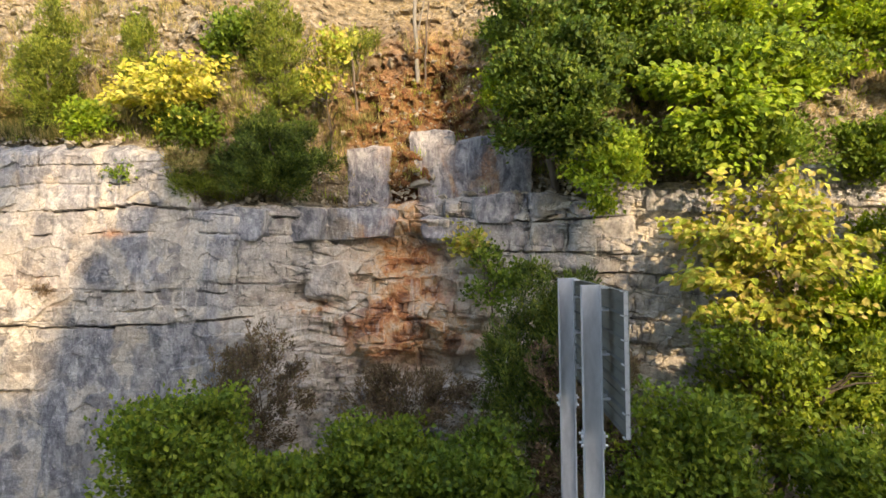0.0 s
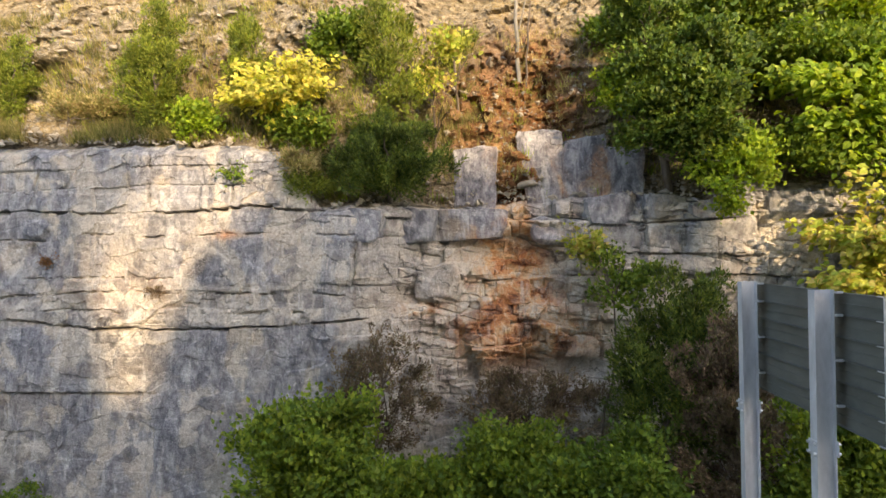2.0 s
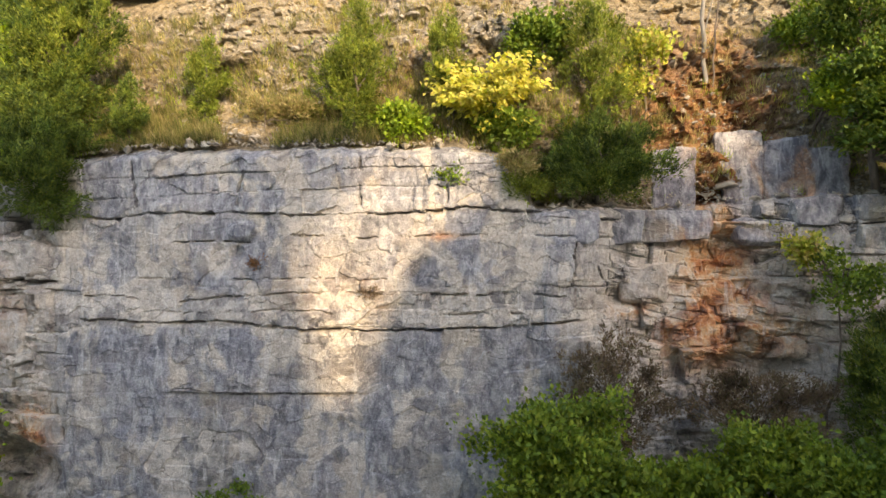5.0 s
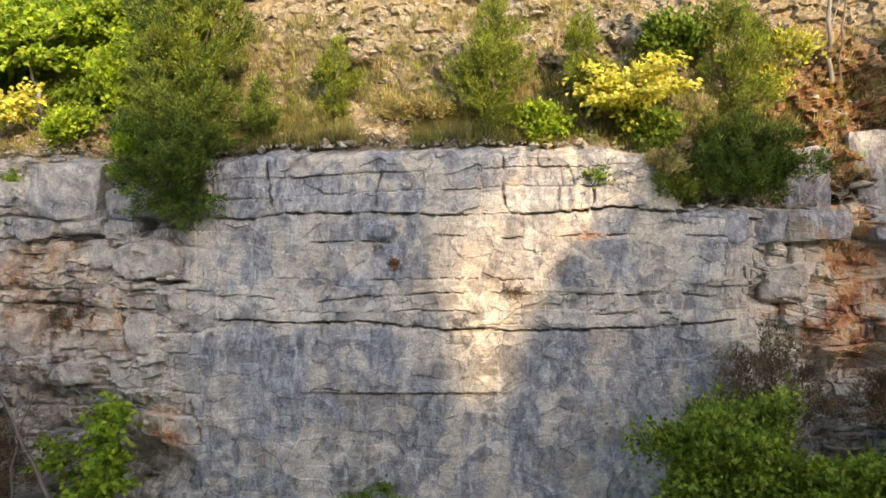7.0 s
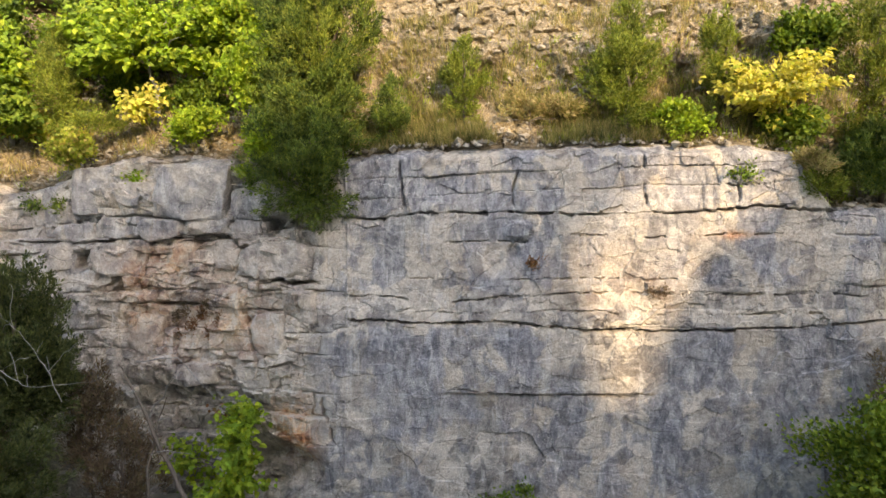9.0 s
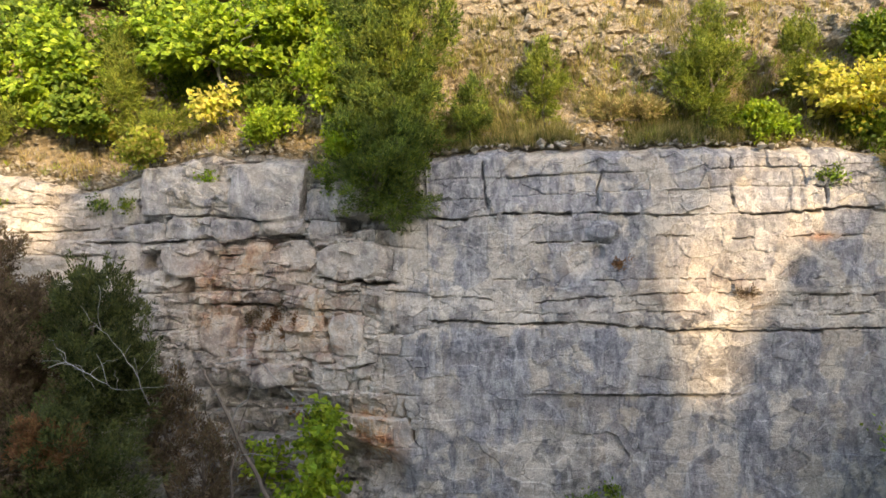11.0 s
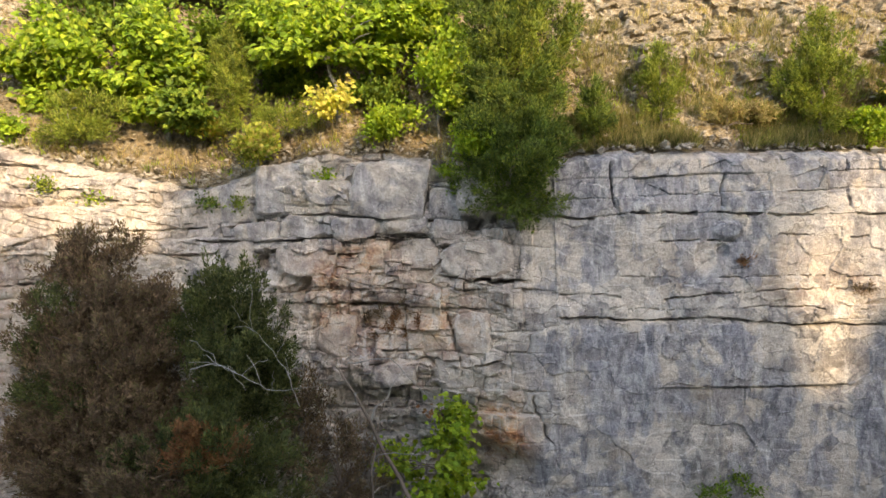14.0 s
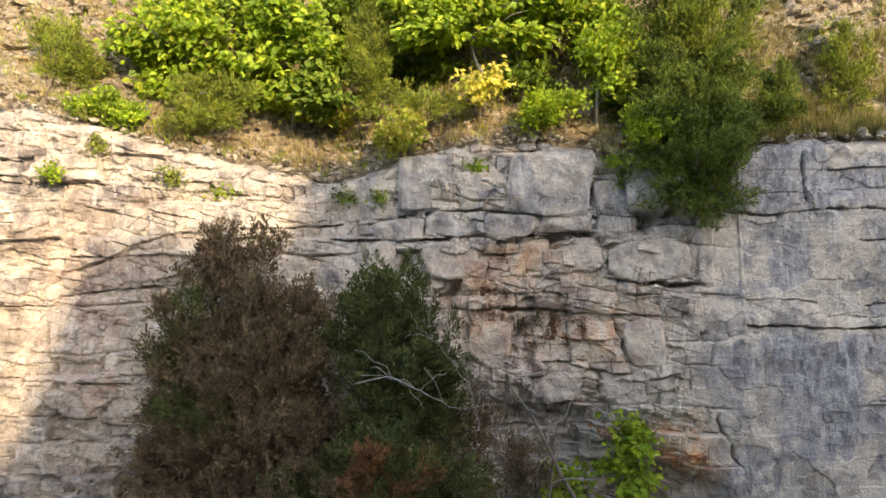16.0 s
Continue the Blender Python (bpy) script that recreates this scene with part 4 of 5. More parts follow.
def plant(name, label, category, base, lobes, bark=None, trunk_r=0.07, limbs=4, group=""):
    """A tree or shrub. lobes: (centre, radii, kind, material, tips, leaves per tip, size, taper)."""
    base = np.asarray(base, float)
    ob = thing(name, label, category, base, group)
    bark = bark or BARK
    seed = int(abs(base[0]) * 37 + abs(base[2]) * 11) + 3
    first = np.asarray(lobes[0][0], float)
    top = first + np.array([0, 0, 0.55 * lobes[0][1][2]])
    stem = bent(np.zeros(3), top - base, 0.0, 8, 0.035)
    stem[0, 2] -= 0.25
    v, f = tube(stem, np.linspace(trunk_r, trunk_r * 0.25, 8), 7)
    array_part("trunk", v, f, bark, ob, smooth=True)
    made = 0
    for centre, radii, kind, material, tips, per, size, taper in lobes:
        v, f = sprays(np.asarray(centre, float) - base, radii, kind, tips, per, seed + made, size, taper)
        array_part("crown", v, f, material, ob)
        ends, _ = crown_tips(np.asarray(centre, float) - base, np.asarray(radii) * 0.85, limbs, seed + 50 + made, taper, 0.1)
        for e in ends:
            k = min(6, max(1, int(np.argmin(np.abs(stem[:, 2] - (e[2] - 0.5 * radii[2]))))))
            v, f = tube(bent(stem[k], e, 0.06, 6, 0.06), np.linspace(trunk_r * 0.45, 0.012, 6), 5)
            array_part("limb", v, f, bark, ob, smooth=True)
        made += 1
    return ob


def on_hill(x, z):
    return (x, hill_y(x, z), z)


for k, (x0, x1, z0, z1, proud, lean) in enumerate(BLOCKS):
    rock_block(x0, x1, z0, z1, proud, k + 1, lean)


# ---- the road sign, seen from behind ----
def box_bm(sx, sy, sz, at=(0, 0, 0), bevel=0.0):
    bm = bmesh.new()
    bmesh.ops.create_cube(bm, size=1, matrix=Matrix.Translation(at) @ Matrix.Diagonal((sx, sy, sz, 1)))
    if bevel:
        bmesh.ops.bevel(bm, geom=bm.edges[:], offset=bevel, segments=2, affect="EDGES")
    return bm


def profile_bm(points, z0, z1):
    """A closed outline in x, y drawn up from z0 to z1."""
    bm = bmesh.new()
    lo = [bm.verts.new((x, y, z0)) for x, y in points]
    hi = [bm.verts.new((x, y, z1)) for x, y in points]
    n = len(points)
    for i in range(n):
        bm.faces.new((lo[i], lo[(i + 1) % n], hi[(i + 1) % n], hi[i]))
    bm.faces.new(lo[::-1])
    bm.faces.new(hi)
    bmesh.ops.recalc_face_normals(bm, faces=bm.faces)
    return bm


def bolt_bm(at, r=0.016, length=0.03, axis="X"):
    bm = bmesh.new()
    turn = Matrix.Rotation(radians(90), 4, "Y" if axis == "X" else "X")
    bmesh.ops.create_cone(bm, cap_ends=True, segments=6, radius1=r, radius2=r * 0.85, depth=length, matrix=Matrix.Translation(at) @ turn)
    return bm


def road_sign():
    sign = thing("road_sign", "back of a ribbed aluminium road sign on two galvanised steel posts", "road sign", (-0.605, 7.50, 6.52))
    sign.rotation_euler = (0, 0, math.atan(0.100))
    width, plank, count = 3.55, 0.282, 6
    for i in range(count):
        z = 0.06 + plank * (i + 0.5)
        # each extruded plank: sheet with a folded rib at both edges
        bm = box_bm(0.005, width, plank - 0.004, (0.0025, width / 2, z))
        for zz in (z - plank / 2 + 0.006, z + plank / 2 - 0.006):
            bmesh.ops.create_cube(bm, size=1, matrix=Matrix.Translation((-0.024, width / 2, zz)) @ Matrix.Diagonal((0.05, width, 0.006, 1)))
        bmesh.ops.create_cube(bm, size=1, matrix=Matrix.Translation((-0.008, width / 2, z)) @ Matrix.Diagonal((0.016, width, 0.010, 1)))
        part("plank", bm, ALU, sign, "dull grey aluminium plank")
    part("sign_face", box_bm(0.003, width - 0.01, plank * count - 0.01, (0.0095, width / 2, 0.06 + plank * count / 2)), SIGN_FACE, sign, "green reflective face")
    for y in (0.006, width - 0.006):
        part("edge_trim", box_bm(0.055, 0.012, plank * count + 0.01, (-0.020, y, 0.06 + plank * count / 2), 0.002), BOLT, sign, "bright edge strip")
    for k, y in enumerate((0.86, 2.93)):
        cx, d, fl, tf, tw = -0.255, 0.12, 0.075, 0.014, 0.011
        outline = [(cx - d, y - fl), (cx - d + tf, y - fl), (cx - d + tf, y - tw), (cx + d - tf, y - tw), (cx + d - tf, y - fl), (cx + d, y - fl),
                   (cx + d, y + fl), (cx + d - tf, y + fl), (cx + d - tf, y + tw), (cx - d + tf, y + tw), (cx - d + tf, y + fl), (cx - d, y + fl)]
        foot = float(ground_z(np.array([-0.7]), np.array([7.5 + y]))[0]) - 6.52
        post = part("post", profile_bm(outline, foot - 0.4, 0.06 + plank * count + 0.03), STEEL, sign, "galvanised steel beam post")
        zh = -0.20
        for xx in (cx - d - 0.008, cx + d + 0.008):
            part("hinge_plate", box_bm(0.014, 0.20, 0.20, (xx, y, zh), 0.003), STEEL, post)
            for yy in (y - 0.07, y + 0.07):
                for zz in (zh - 0.06, zh + 0.06):
                    part("bolt", bolt_bm((xx + (-0.018 if xx < cx else 0.018), yy, zz), 0.020, 0.045), BOLT, post, "bright bolt head")
        for i in (1, 3, 5, 6):
            z = 0.06 + plank * i
            for yy in (y - fl - 0.022, y + fl + 0.022):
                part("clip", box_bm(0.09, 0.05, 0.030, (-0.092, yy, z), 0.006), BOLT, sign, "bright post clip")
    for i in range(count + 1):
        part("edge_bolt", box_bm(0.03, 0.10, 0.014, (-0.055, 0.05, 0.06 + plank * i), 0.003), BOLT, sign, "bright joint bolt")
    return sign


road_sign()

# ---- trees and shrubs on the slope ----
C, B, S = "cedar", "broad", "bush"
# second upper lobe in the sunlit foliage colour paints the crown's lit side
plant("cedar_tree", "dark green cedar leaning over the cliff's edge", "tree", on_hill(-22.6, 12.1),
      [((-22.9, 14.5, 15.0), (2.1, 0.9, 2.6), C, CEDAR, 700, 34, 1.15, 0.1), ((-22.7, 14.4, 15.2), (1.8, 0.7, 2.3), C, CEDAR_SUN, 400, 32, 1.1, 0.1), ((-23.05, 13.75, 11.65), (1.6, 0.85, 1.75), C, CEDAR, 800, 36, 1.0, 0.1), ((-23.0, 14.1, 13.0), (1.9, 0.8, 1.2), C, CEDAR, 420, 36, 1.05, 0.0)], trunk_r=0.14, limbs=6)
plant("cedar_shrub", "small dark cedar at the cliff's edge", "shrub", on_hill(-20.8, 12.05), [((-20.8, 14.4, 12.95), (0.62, 0.5, 0.85), C, CEDAR, 165, 34, 0.9, 0.45)], trunk_r=0.05)
plant("cedar_shrub", "young cedar on the dry grassy bench", "shrub", on_hill(-18.8, 12.7), [((-18.8, 15.0, 13.95), (0.78, 0.55, 1.2), C, CEDAR_SUN, 195, 32, 0.95, 0.5)], trunk_r=0.05)
plant("cedar_tree", "bushy young cedar on the dry bench", "tree", on_hill(-14.4, 12.1), [((-14.5, 15.0, 13.9), (1.2, 0.75, 1.95), C, CEDAR_SUN, 450, 34, 1.0, 0.45)], trunk_r=0.07)
plant("cedar_tree", "slim cedar in front of broken rock", "tree", on_hill(-11.9, 12.4), [((-11.9, 15.3, 14.2), (0.75, 0.55, 1.5), C, CEDAR_SUN, 195, 30, 1.0, 0.4)], trunk_r=0.05)
plant("yellow_shrub", "sunlit shrub with large pale yellow leaves", "shrub", on_hill(-10.5, 11.8), [((-10.9, 14.7, 13.2), (1.4, 0.75, 1.05), B, YELLOW, 230, 10, 0.95, 0.0), ((-10.4, 14.9, 12.2), (0.9, 0.6, 0.5), S, GREEN, 108, 14, 1.0, 0.0)], trunk_r=0.05)
plant("cedar_tree", "loose feathery olive cedar", "tree", on_hill(-8.3, 11.6), [((-8.2, 15.3, 13.8), (1.05, 0.7, 2.3), C, CEDAR_SUN, 300, 26, 1.1, 0.35)], trunk_r=0.06)
plant("amber_sapling", "thin sapling with yellowing leaves", "sapling", on_hill(-7.2, 11.6), [((-7.0, 15.6, 13.4), (0.8, 0.5, 1.5), S, AMBER, 60, 8, 1.3, 0.2)], trunk_r=0.035)
plant("cedar_shrub", "low spreading dark cedar on the rock ledge", "shrub", on_hill(-8.2, 10.15), [((-8.15, 14.75, 11.15), (1.75, 0.8, 1.1), C, CEDAR, 570, 36, 1.0, 0.1)], trunk_r=0.07)
plant("green_tree", "dense dark green tree beside the clay seam", "tree", on_hill(-1.0, 10.4), [((-1.7, 15.7, 14.6), (1.15, 0.8, 1.7), S, DARK_GREEN, 230, 15, 1.0, 0.0), ((-0.75, 15.1, 12.6), (1.65, 1.0, 1.9), S, DARK_GREEN, 567, 18, 1.05, 0.1), ((0.1, 14.9, 10.7), (0.95, 0.6, 0.85), S, LIME, 175, 16, 1.0, 0.0)], trunk_r=0.11, limbs=5)
plant("lime_tree", "broad-leaved tree with sunlit lime leaves", "tree", on_hill(2.6, 10.8), [((2.6, 14.9, 12.2), (1.8, 0.9, 1.25), B, LIME, 256, 12, 1.15, 0.0), ((3.0, 15.5, 13.3), (1.9, 0.8, 0.9), S, GREEN, 243, 14, 1.1, 0.0)], trunk_r=0.09, limbs=5)
for x, y, z, rx, rz, mt in ((0.6, 16.3, 14.9, 1.7, 1.7, GREEN), (3.6, 16.5, 15.4, 1.8, 1.7, LIME), (6.4, 16.5, 14.9, 1.6, 1.9, LIME), (9.0, 16.6, 14.0, 1.6, 2.2, GREEN)):
    plant("green_tree", "leafy tree high on the sunlit slope", "tree", on_hill(x, z - rz - 0.3), [((x, y, z), (rx, 0.9, rz), S, mt, 330, 16, 1.2, 0.0)], trunk_r=0.08)
for x, y, z, rx, rz, mt in ((1.6, 15.2, 11.0, 1.2, 0.5, GREEN), (3.9, 15.1, 11.0, 1.2, 0.7, GREEN), (6.0, 15.3, 10.9, 1.3, 0.9, GREEN), (-2.2, 15.6, 12.8, 0.6, 0.7, LIME)):
    plant("low_shrub", "low green shrub along the cliff's edge", "shrub", on_hill(x, z - rz), [((x, y, z), (rx, 0.5, rz), S, mt, 190, 15, 1.0, 0.0)], trunk_r=0.04)

# the wood at the other end of the slope
plant("lime_tree", "tree with large bright yellow-green leaves", "tree", on_hill(-28.2, 13.3), [((-28.6, 14.9, 15.6), (2.5, 0.9, 1.35), B, LIME, 310, 12, 1.3, 0.0), ((-26.6, 15.2, 16.2), (1.6, 0.9, 1.3), B, LIME, 162, 12, 1.3, 0.0)], PALE_BARK, 0.08, 5)
plant("green_tree", "green sapling beside the leaning cedar", "tree", on_hill(-25.2, 12.6), [((-25.2, 14.7, 14.5), (1.05, 0.7, 2.0), S, LIME, 229, 13, 1.25, 0.2)], PALE_BARK, 0.05)
plant("yellow_shrub", "small shrub with layered yellow leaves", "shrub", on_hill(-28.3, 12.75), [((-28.35, 14.3, 13.55), (0.62, 0.45, 0.62), B, YELLOW, 56, 9, 1.0, 0.0)], trunk_r=0.03)
plant("cedar_tree", "feathery olive cedar among broad-leaved trees", "tree", on_hill(-31.2, 12.9), [((-31.2, 14.6, 14.6), (0.85, 0.6, 1.8), C, CEDAR_SUN, 255, 28, 1.1, 0.4)], trunk_r=0.06)
plant("green_tree", "broad-leaved tree with sunlit green leaves", "tree", on_hill(-33.6, 12.9), [((-33.6, 14.5, 15.0), (1.6, 0.9, 1.6), B, LIME, 229, 12, 1.3, 0.0), ((-32.4, 14.6, 13.7), (0.8, 0.5, 0.7), B, GREEN, 81, 10, 1.2, 0.0)], PALE_BARK, 0.08, 5)
plant("green_tree", "young tree with yellow-green leaves at the slope's edge", "tree", on_hill(-36.0, 12.9), [((-36.1, 14.2, 15.3), (1.5, 0.8, 1.6), B, LIME, 175, 11, 1.25, 0.0), ((-35.4, 13.9, 13.2), (1.3, 0.6, 0.8), C, CEDAR_SUN, 225, 26, 1.1, 0.0)], PALE_BARK, 0.06)
plant("olive_shrub", "olive shrub on the dry far slope", "shrub", on_hill(-39.4, 13.4), [((-39.4, 14.0, 14.6), (1.2, 0.7, 1.3), C, CEDAR_SUN, 240, 26, 1.1, 0.1)], trunk_r=0.05)
for x, y, z, rx, rz, mt, kd in ((-29.6, 14.3, 13.1, 0.8, 0.5, CEDAR_SUN, C), (-26.5, 14.3, 12.9, 0.7, 0.45, LIME, S), (-24.3, 13.9, 12.1, 0.6, 0.6, LIME, S), (-30.4, 14.2, 12.4, 0.5, 0.5, AMBER, S), (-37.6, 13.4, 13.1, 0.8, 0.4, LIME, S), (-17.0, 14.9, 12.9, 0.9, 0.45, STRAW, C), (-10.2, 14.25, 11.05, 0.55, 0.35, STRAW, C), (-9.9, 14.3, 10.6, 0.5, 0.35, CEDAR_SUN, C), (-13.2, 14.7, 12.4, 0.5, 0.4, LIME, S)):
    plant("low_shrub", "low scrub on the dry bench", "shrub", on_hill(x, z - rz), [((x, y, z), (rx, 0.4, rz), kd, mt, 120, 16, 1.0, 0.0)], trunk_r=0.025, limbs=3)
for x, y, z, rx, rz, mt in ((-31.0, 16.6, 16.8, 2.4, 1.5, GREEN), (-35.5, 16.0, 17.0, 2.2, 1.4, GREEN), (-26.0, 17.0, 17.0, 2.0, 1.3, GREEN)):
    plant("green_tree", "shaded green tree higher up the slope", "tree", on_hill(x, z - rz - 1.0), [((x, y, z), (rx, 0.9, rz), S, mt, 350, 16, 1.3, 0.0)], trunk_r=0.09)

for x, z, rx, rz, mt, kd in ((-27.4, 13.9, 1.1, 0.7, GREEN, S), (-30.0, 14.6, 1.2, 1.0, GREEN, S), (-32.3, 15.6, 1.2, 1.2, LIME, B), (-34.8, 14.0, 1.2, 0.9, LIME, S), (-24.2, 13.3, 0.9, 0.8, GREEN, S), (-24.4, 15.4, 1.1, 1.3, LIME, S), (-33.0, 13.4, 0.7, 0.5, AMBER, S), (-36.9, 14.3, 0.9, 0.9, LIME, B), (-29.6, 16.3, 1.4, 1.0, LIME, B), (-9.5, 14.6, 0.7, 0.9, GREEN, S), (-6.6, 14.8, 0.7, 0.8, CEDAR_SUN, C), (-16.2, 12.9, 0.8, 0.35, STRAW, C), (1.0, 13.4, 1.2, 0.9, GREEN, S), (4.8, 13.2, 1.1, 0.8, LIME, S), (-1.9, 14.9, 1.0, 1.0, GREEN, S)):
    y = hill_y(x, z) - 0.35
    plant("undergrowth_shrub", "leafy undergrowth shrub between the trees", "shrub", on_hill(x, z - rz), [((x, y, z), (rx, 0.5, rz), kd, mt, 130, 14, 1.15, 0.0)], trunk_r=0.035, limbs=3)

# thin bare trunks by the clay seam
for x0, z0, x1, z1, r, mt in ((-4.85, 12.85, -4.95, 17.2, 0.075, PALE_BARK), (-4.75, 12.9, -4.5, 16.0, 0.035, BARK), (-6.6, 13.0, -6.7, 14.6, 0.045, BARK), (-27.1, 13.2, -27.3, 15.4, 0.06, PALE_BARK)):
    base = np.array(on_hill(x0, z0))
    tree = thing("bare_trunk", "thin bare pole-like tree trunk", "tree trunk", base)
    v, f = tube(bent((0, 0, -0.2), (x1 - x0, -0.15, z1 - z0), 0, 9, 0.012), np.linspace(r, r * 0.6, 9), 8)
    array_part("trunk", v, f, mt, tree, smooth=True)
    v, f = tube(bent((0, 0, 0.55 * (z1 - z0)), (0.35, -0.1, 0.9 * (z1 - z0)), 0, 5, 0.03), np.linspace(r * 0.4, 0.01, 5), 5)
    array_part("limb", v, f, mt, tree, smooth=True)


# ---- bushes at the foot of the cliff ----
def on_ground(x, y):
    return (x, y, float(ground_z(np.array([float(x)]), np.array([float(y)]))[0]))


plant("amber_tree", "tree with drooping yellow and green leaves", "tree", on_ground(3.6, 14.2), [((3.5, 14.2, 8.6), (2.1, 1.0, 1.75), B, AMBER, 391, 13, 1.1, 0.1), ((3.6, 13.8, 5.6), (2.4, 1.1, 2.0), S, BUSH, 513, 16, 1.15, 0.0)], trunk_r=0.12, limbs=6)
plant("cedar_tree", "dark cedar at the foot of the clay seam", "tree", on_ground(-2.0, 14.2), [((-1.3, 14.2, 5.8), (1.6, 0.9, 2.8), C, CEDAR, 900, 34, 1.1, 0.2), ((-0.5, 13.2, 5.1), (1.35, 0.9, 2.4), C, BROWN, 510, 32, 1.1, 0.2)], trunk_r=0.11, limbs=5)
plant("green_tree", "slim green tree with light sprays beside the clay seam", "tree", on_ground(-3.2, 14.8), [((-2.5, 15.0, 7.9), (0.75, 0.5, 1.1), S, GREEN, 75, 11, 1.0, 0.2), ((-3.2, 15.3, 9.1), (0.4, 0.3, 0.5), S, AMBER, 35, 9, 1.1, 0.2)], trunk_r=0.05)
for x, y, z, rx, rz, mt in ((-9.3, 12.6, 4.25, 1.7, 1.65, BUSH), (-6.9, 12.9, 3.4, 1.3, 1.25, BUSH), (-4.9, 12.9, 3.9, 1.6, 1.5, BUSH), (-2.9, 12.5, 3.9, 1.3, 1.75, GREEN), (1.3, 12.6, 4.3, 1.7, 1.9, BUSH), (4.4, 12.4, 4.0, 1.8, 1.7, BUSH), (7.2, 13.0, 4.8, 1.8, 2.4, LIME), (5.7, 14.2, 6.6, 1.6, 2.0, LIME), (6.9, 14.8, 9.0, 1.5, 1.6, LIME), (-7.95, 12.7, 3.3, 1.3, 1.3, BUSH)):
    plant("green_bush", "dense green bush in the shade at the cliff's foot", "bush", on_ground(x, y), [((x, y, z), (rx, 0.9, rz), S, mt, 420, 17, 1.0, 0.0), ((x + 0.35 * math.sin(7 * x), y - 0.5, z + 0.25), (0.6 * rx, 0.5, 0.75 * rz), S, BUSH, 120, 12, 1.1, 0.0)], trunk_r=0.05)
plant("dry_bush", "sparse dry bush with dull red-brown leaves", "bush", on_ground(-8.0, 13.6), [((-8.0, 13.7, 5.5), (1.2, 0.45, 1.5), C, BROWN, 330, 26, 0.85, 0.1)], BARK, 0.04, 4)
plant("dry_bush", "tangled dark dry bush under the clay seam", "bush", on_ground(-4.8, 14.4), [((-4.7, 14.5, 5.2), (1.9, 0.5, 0.9), C, BROWN, 360, 26, 0.9, 0.0)], BARK, 0.04, 4)
plant("brown_juniper", "large browning juniper standing before the cliff", "tree", on_ground(-33.7, 12.2), [((-33.8, 12.4, 6.1), (2.85, 1.3, 3.9), C, BROWN, 2300, 34, 1.2, 0.30), ((-33.6, 12.3, 4.2), (3.2, 1.2, 2.1), C, BROWN, 800, 34, 1.2, 0.0), ((-34.9, 12.0, 6.6), (1.3, 0.8, 2.2), C, JUNIPER, 220, 28, 1.1, 0.2)], trunk_r=0.16, limbs=7)
plant("green_juniper", "dark green juniper against the brown one", "tree", on_ground(-30.4, 12.2), [((-30.5, 12.2, 6.8), (1.6, 0.9, 2.4), C, JUNIPER, 900, 36, 1.1, 0.1), ((-29.7, 12.3, 6.0), (1.0, 0.7, 1.9), C, JUNIPER, 330, 34, 1.1, 0.0)], trunk_r=0.11, limbs=5)
plant("olive_juniper", "low olive juniper with russet tips", "bush", on_ground(-30.3, 10.8), [((-30.3, 10.8, 3.9), (2.5, 0.95, 1.9), C, JUNIPER, 930, 34, 1.1, 0.1), ((-30.3, 10.2, 5.0), (1.0, 0.4, 0.5), C, RUSSET, 150, 26, 1.0, 0.0), ((-31.3, 10.1, 4.1), (0.9, 0.4, 0.7), C, BROWN, 150, 26, 1.0, 0.0), ((-32.2, 10.9, 3.8), (1.2, 0.8, 1.3), C, BROWN, 270, 30, 1.1, 0.0)], trunk_r=0.08, limbs=5)
plant("vine_shrub", "bright green broad-leaved climber against the rock", "shrub", on_ground(-25.2, 13.3), [((-24.95, 13.55, 4.6), (0.55, 0.3, 1.0), B, LIME, 66, 8, 1.05, 0.3), ((-25.1, 13.5, 3.1), (0.8, 0.35, 0.95), B, LIME, 90, 9, 1.1, 0.0), ((-26.2, 13.4, 3.65), (0.6, 0.25, 0.35), B, LIME, 40, 8, 1.0, 0.0), ((-25.3, 13.4, 4.9), (0.16, 0.12, 0.16), B, RUSSET, 4, 5, 0.9, 0.0)], trunk_r=0.03)
for x, y, z, rx, rz in ((-27.8, 12.7, 3.6, 1.2, 1.4), (-29.0, 13.0, 4.6, 1.1, 1.6)):
    plant("dry_bush", "tangle of bare brown twigs in the hollow", "bush", on_ground(x, y), [((x, y, z), (rx, 0.5, rz), C, BROWN, 240, 20, 1.1, 0.0)], BARK, 0.05, 14)


# ---- dead boughs ----
def dead_bough(points, radius, twigs, seed, label, wood=None):
    base = np.asarray(points[0], float)
    bough = thing("dead_bough", label, "dead branch", base)
    p = np.asarray(points, float) - base
    t = np.linspace(0, len(p) - 1, 4 * len(p))
    q = np.stack([np.interp(t, np.arange(len(p)), p[:, k]) for k in range(3)], 1)
    r = np.random.default_rng(seed)
    q[1:] += r.normal(0, 0.02, (len(q) - 1, 3))
    v, f = tube(q, np.linspace(radius, radius * 0.25, len(q)), 6)
    array_part("stem", v, f, wood or DEAD_WOOD, bough, smooth=True)
    for k in range(twigs):
        a = q[r.integers(len(q) // 4, len(q))]
        e = a + r.normal(0, 1, 3) * np.array([0.55, 0.25, 0.45]) + np.array([0.1, 0, 0.15])
        v, f = tube(bent(a, e, 0.1, 6, 0.06), np.linspace(radius * 0.4, 0.006, 6), 5)
        array_part("twig", v, f, DEAD_WOOD, bough, smooth=True)


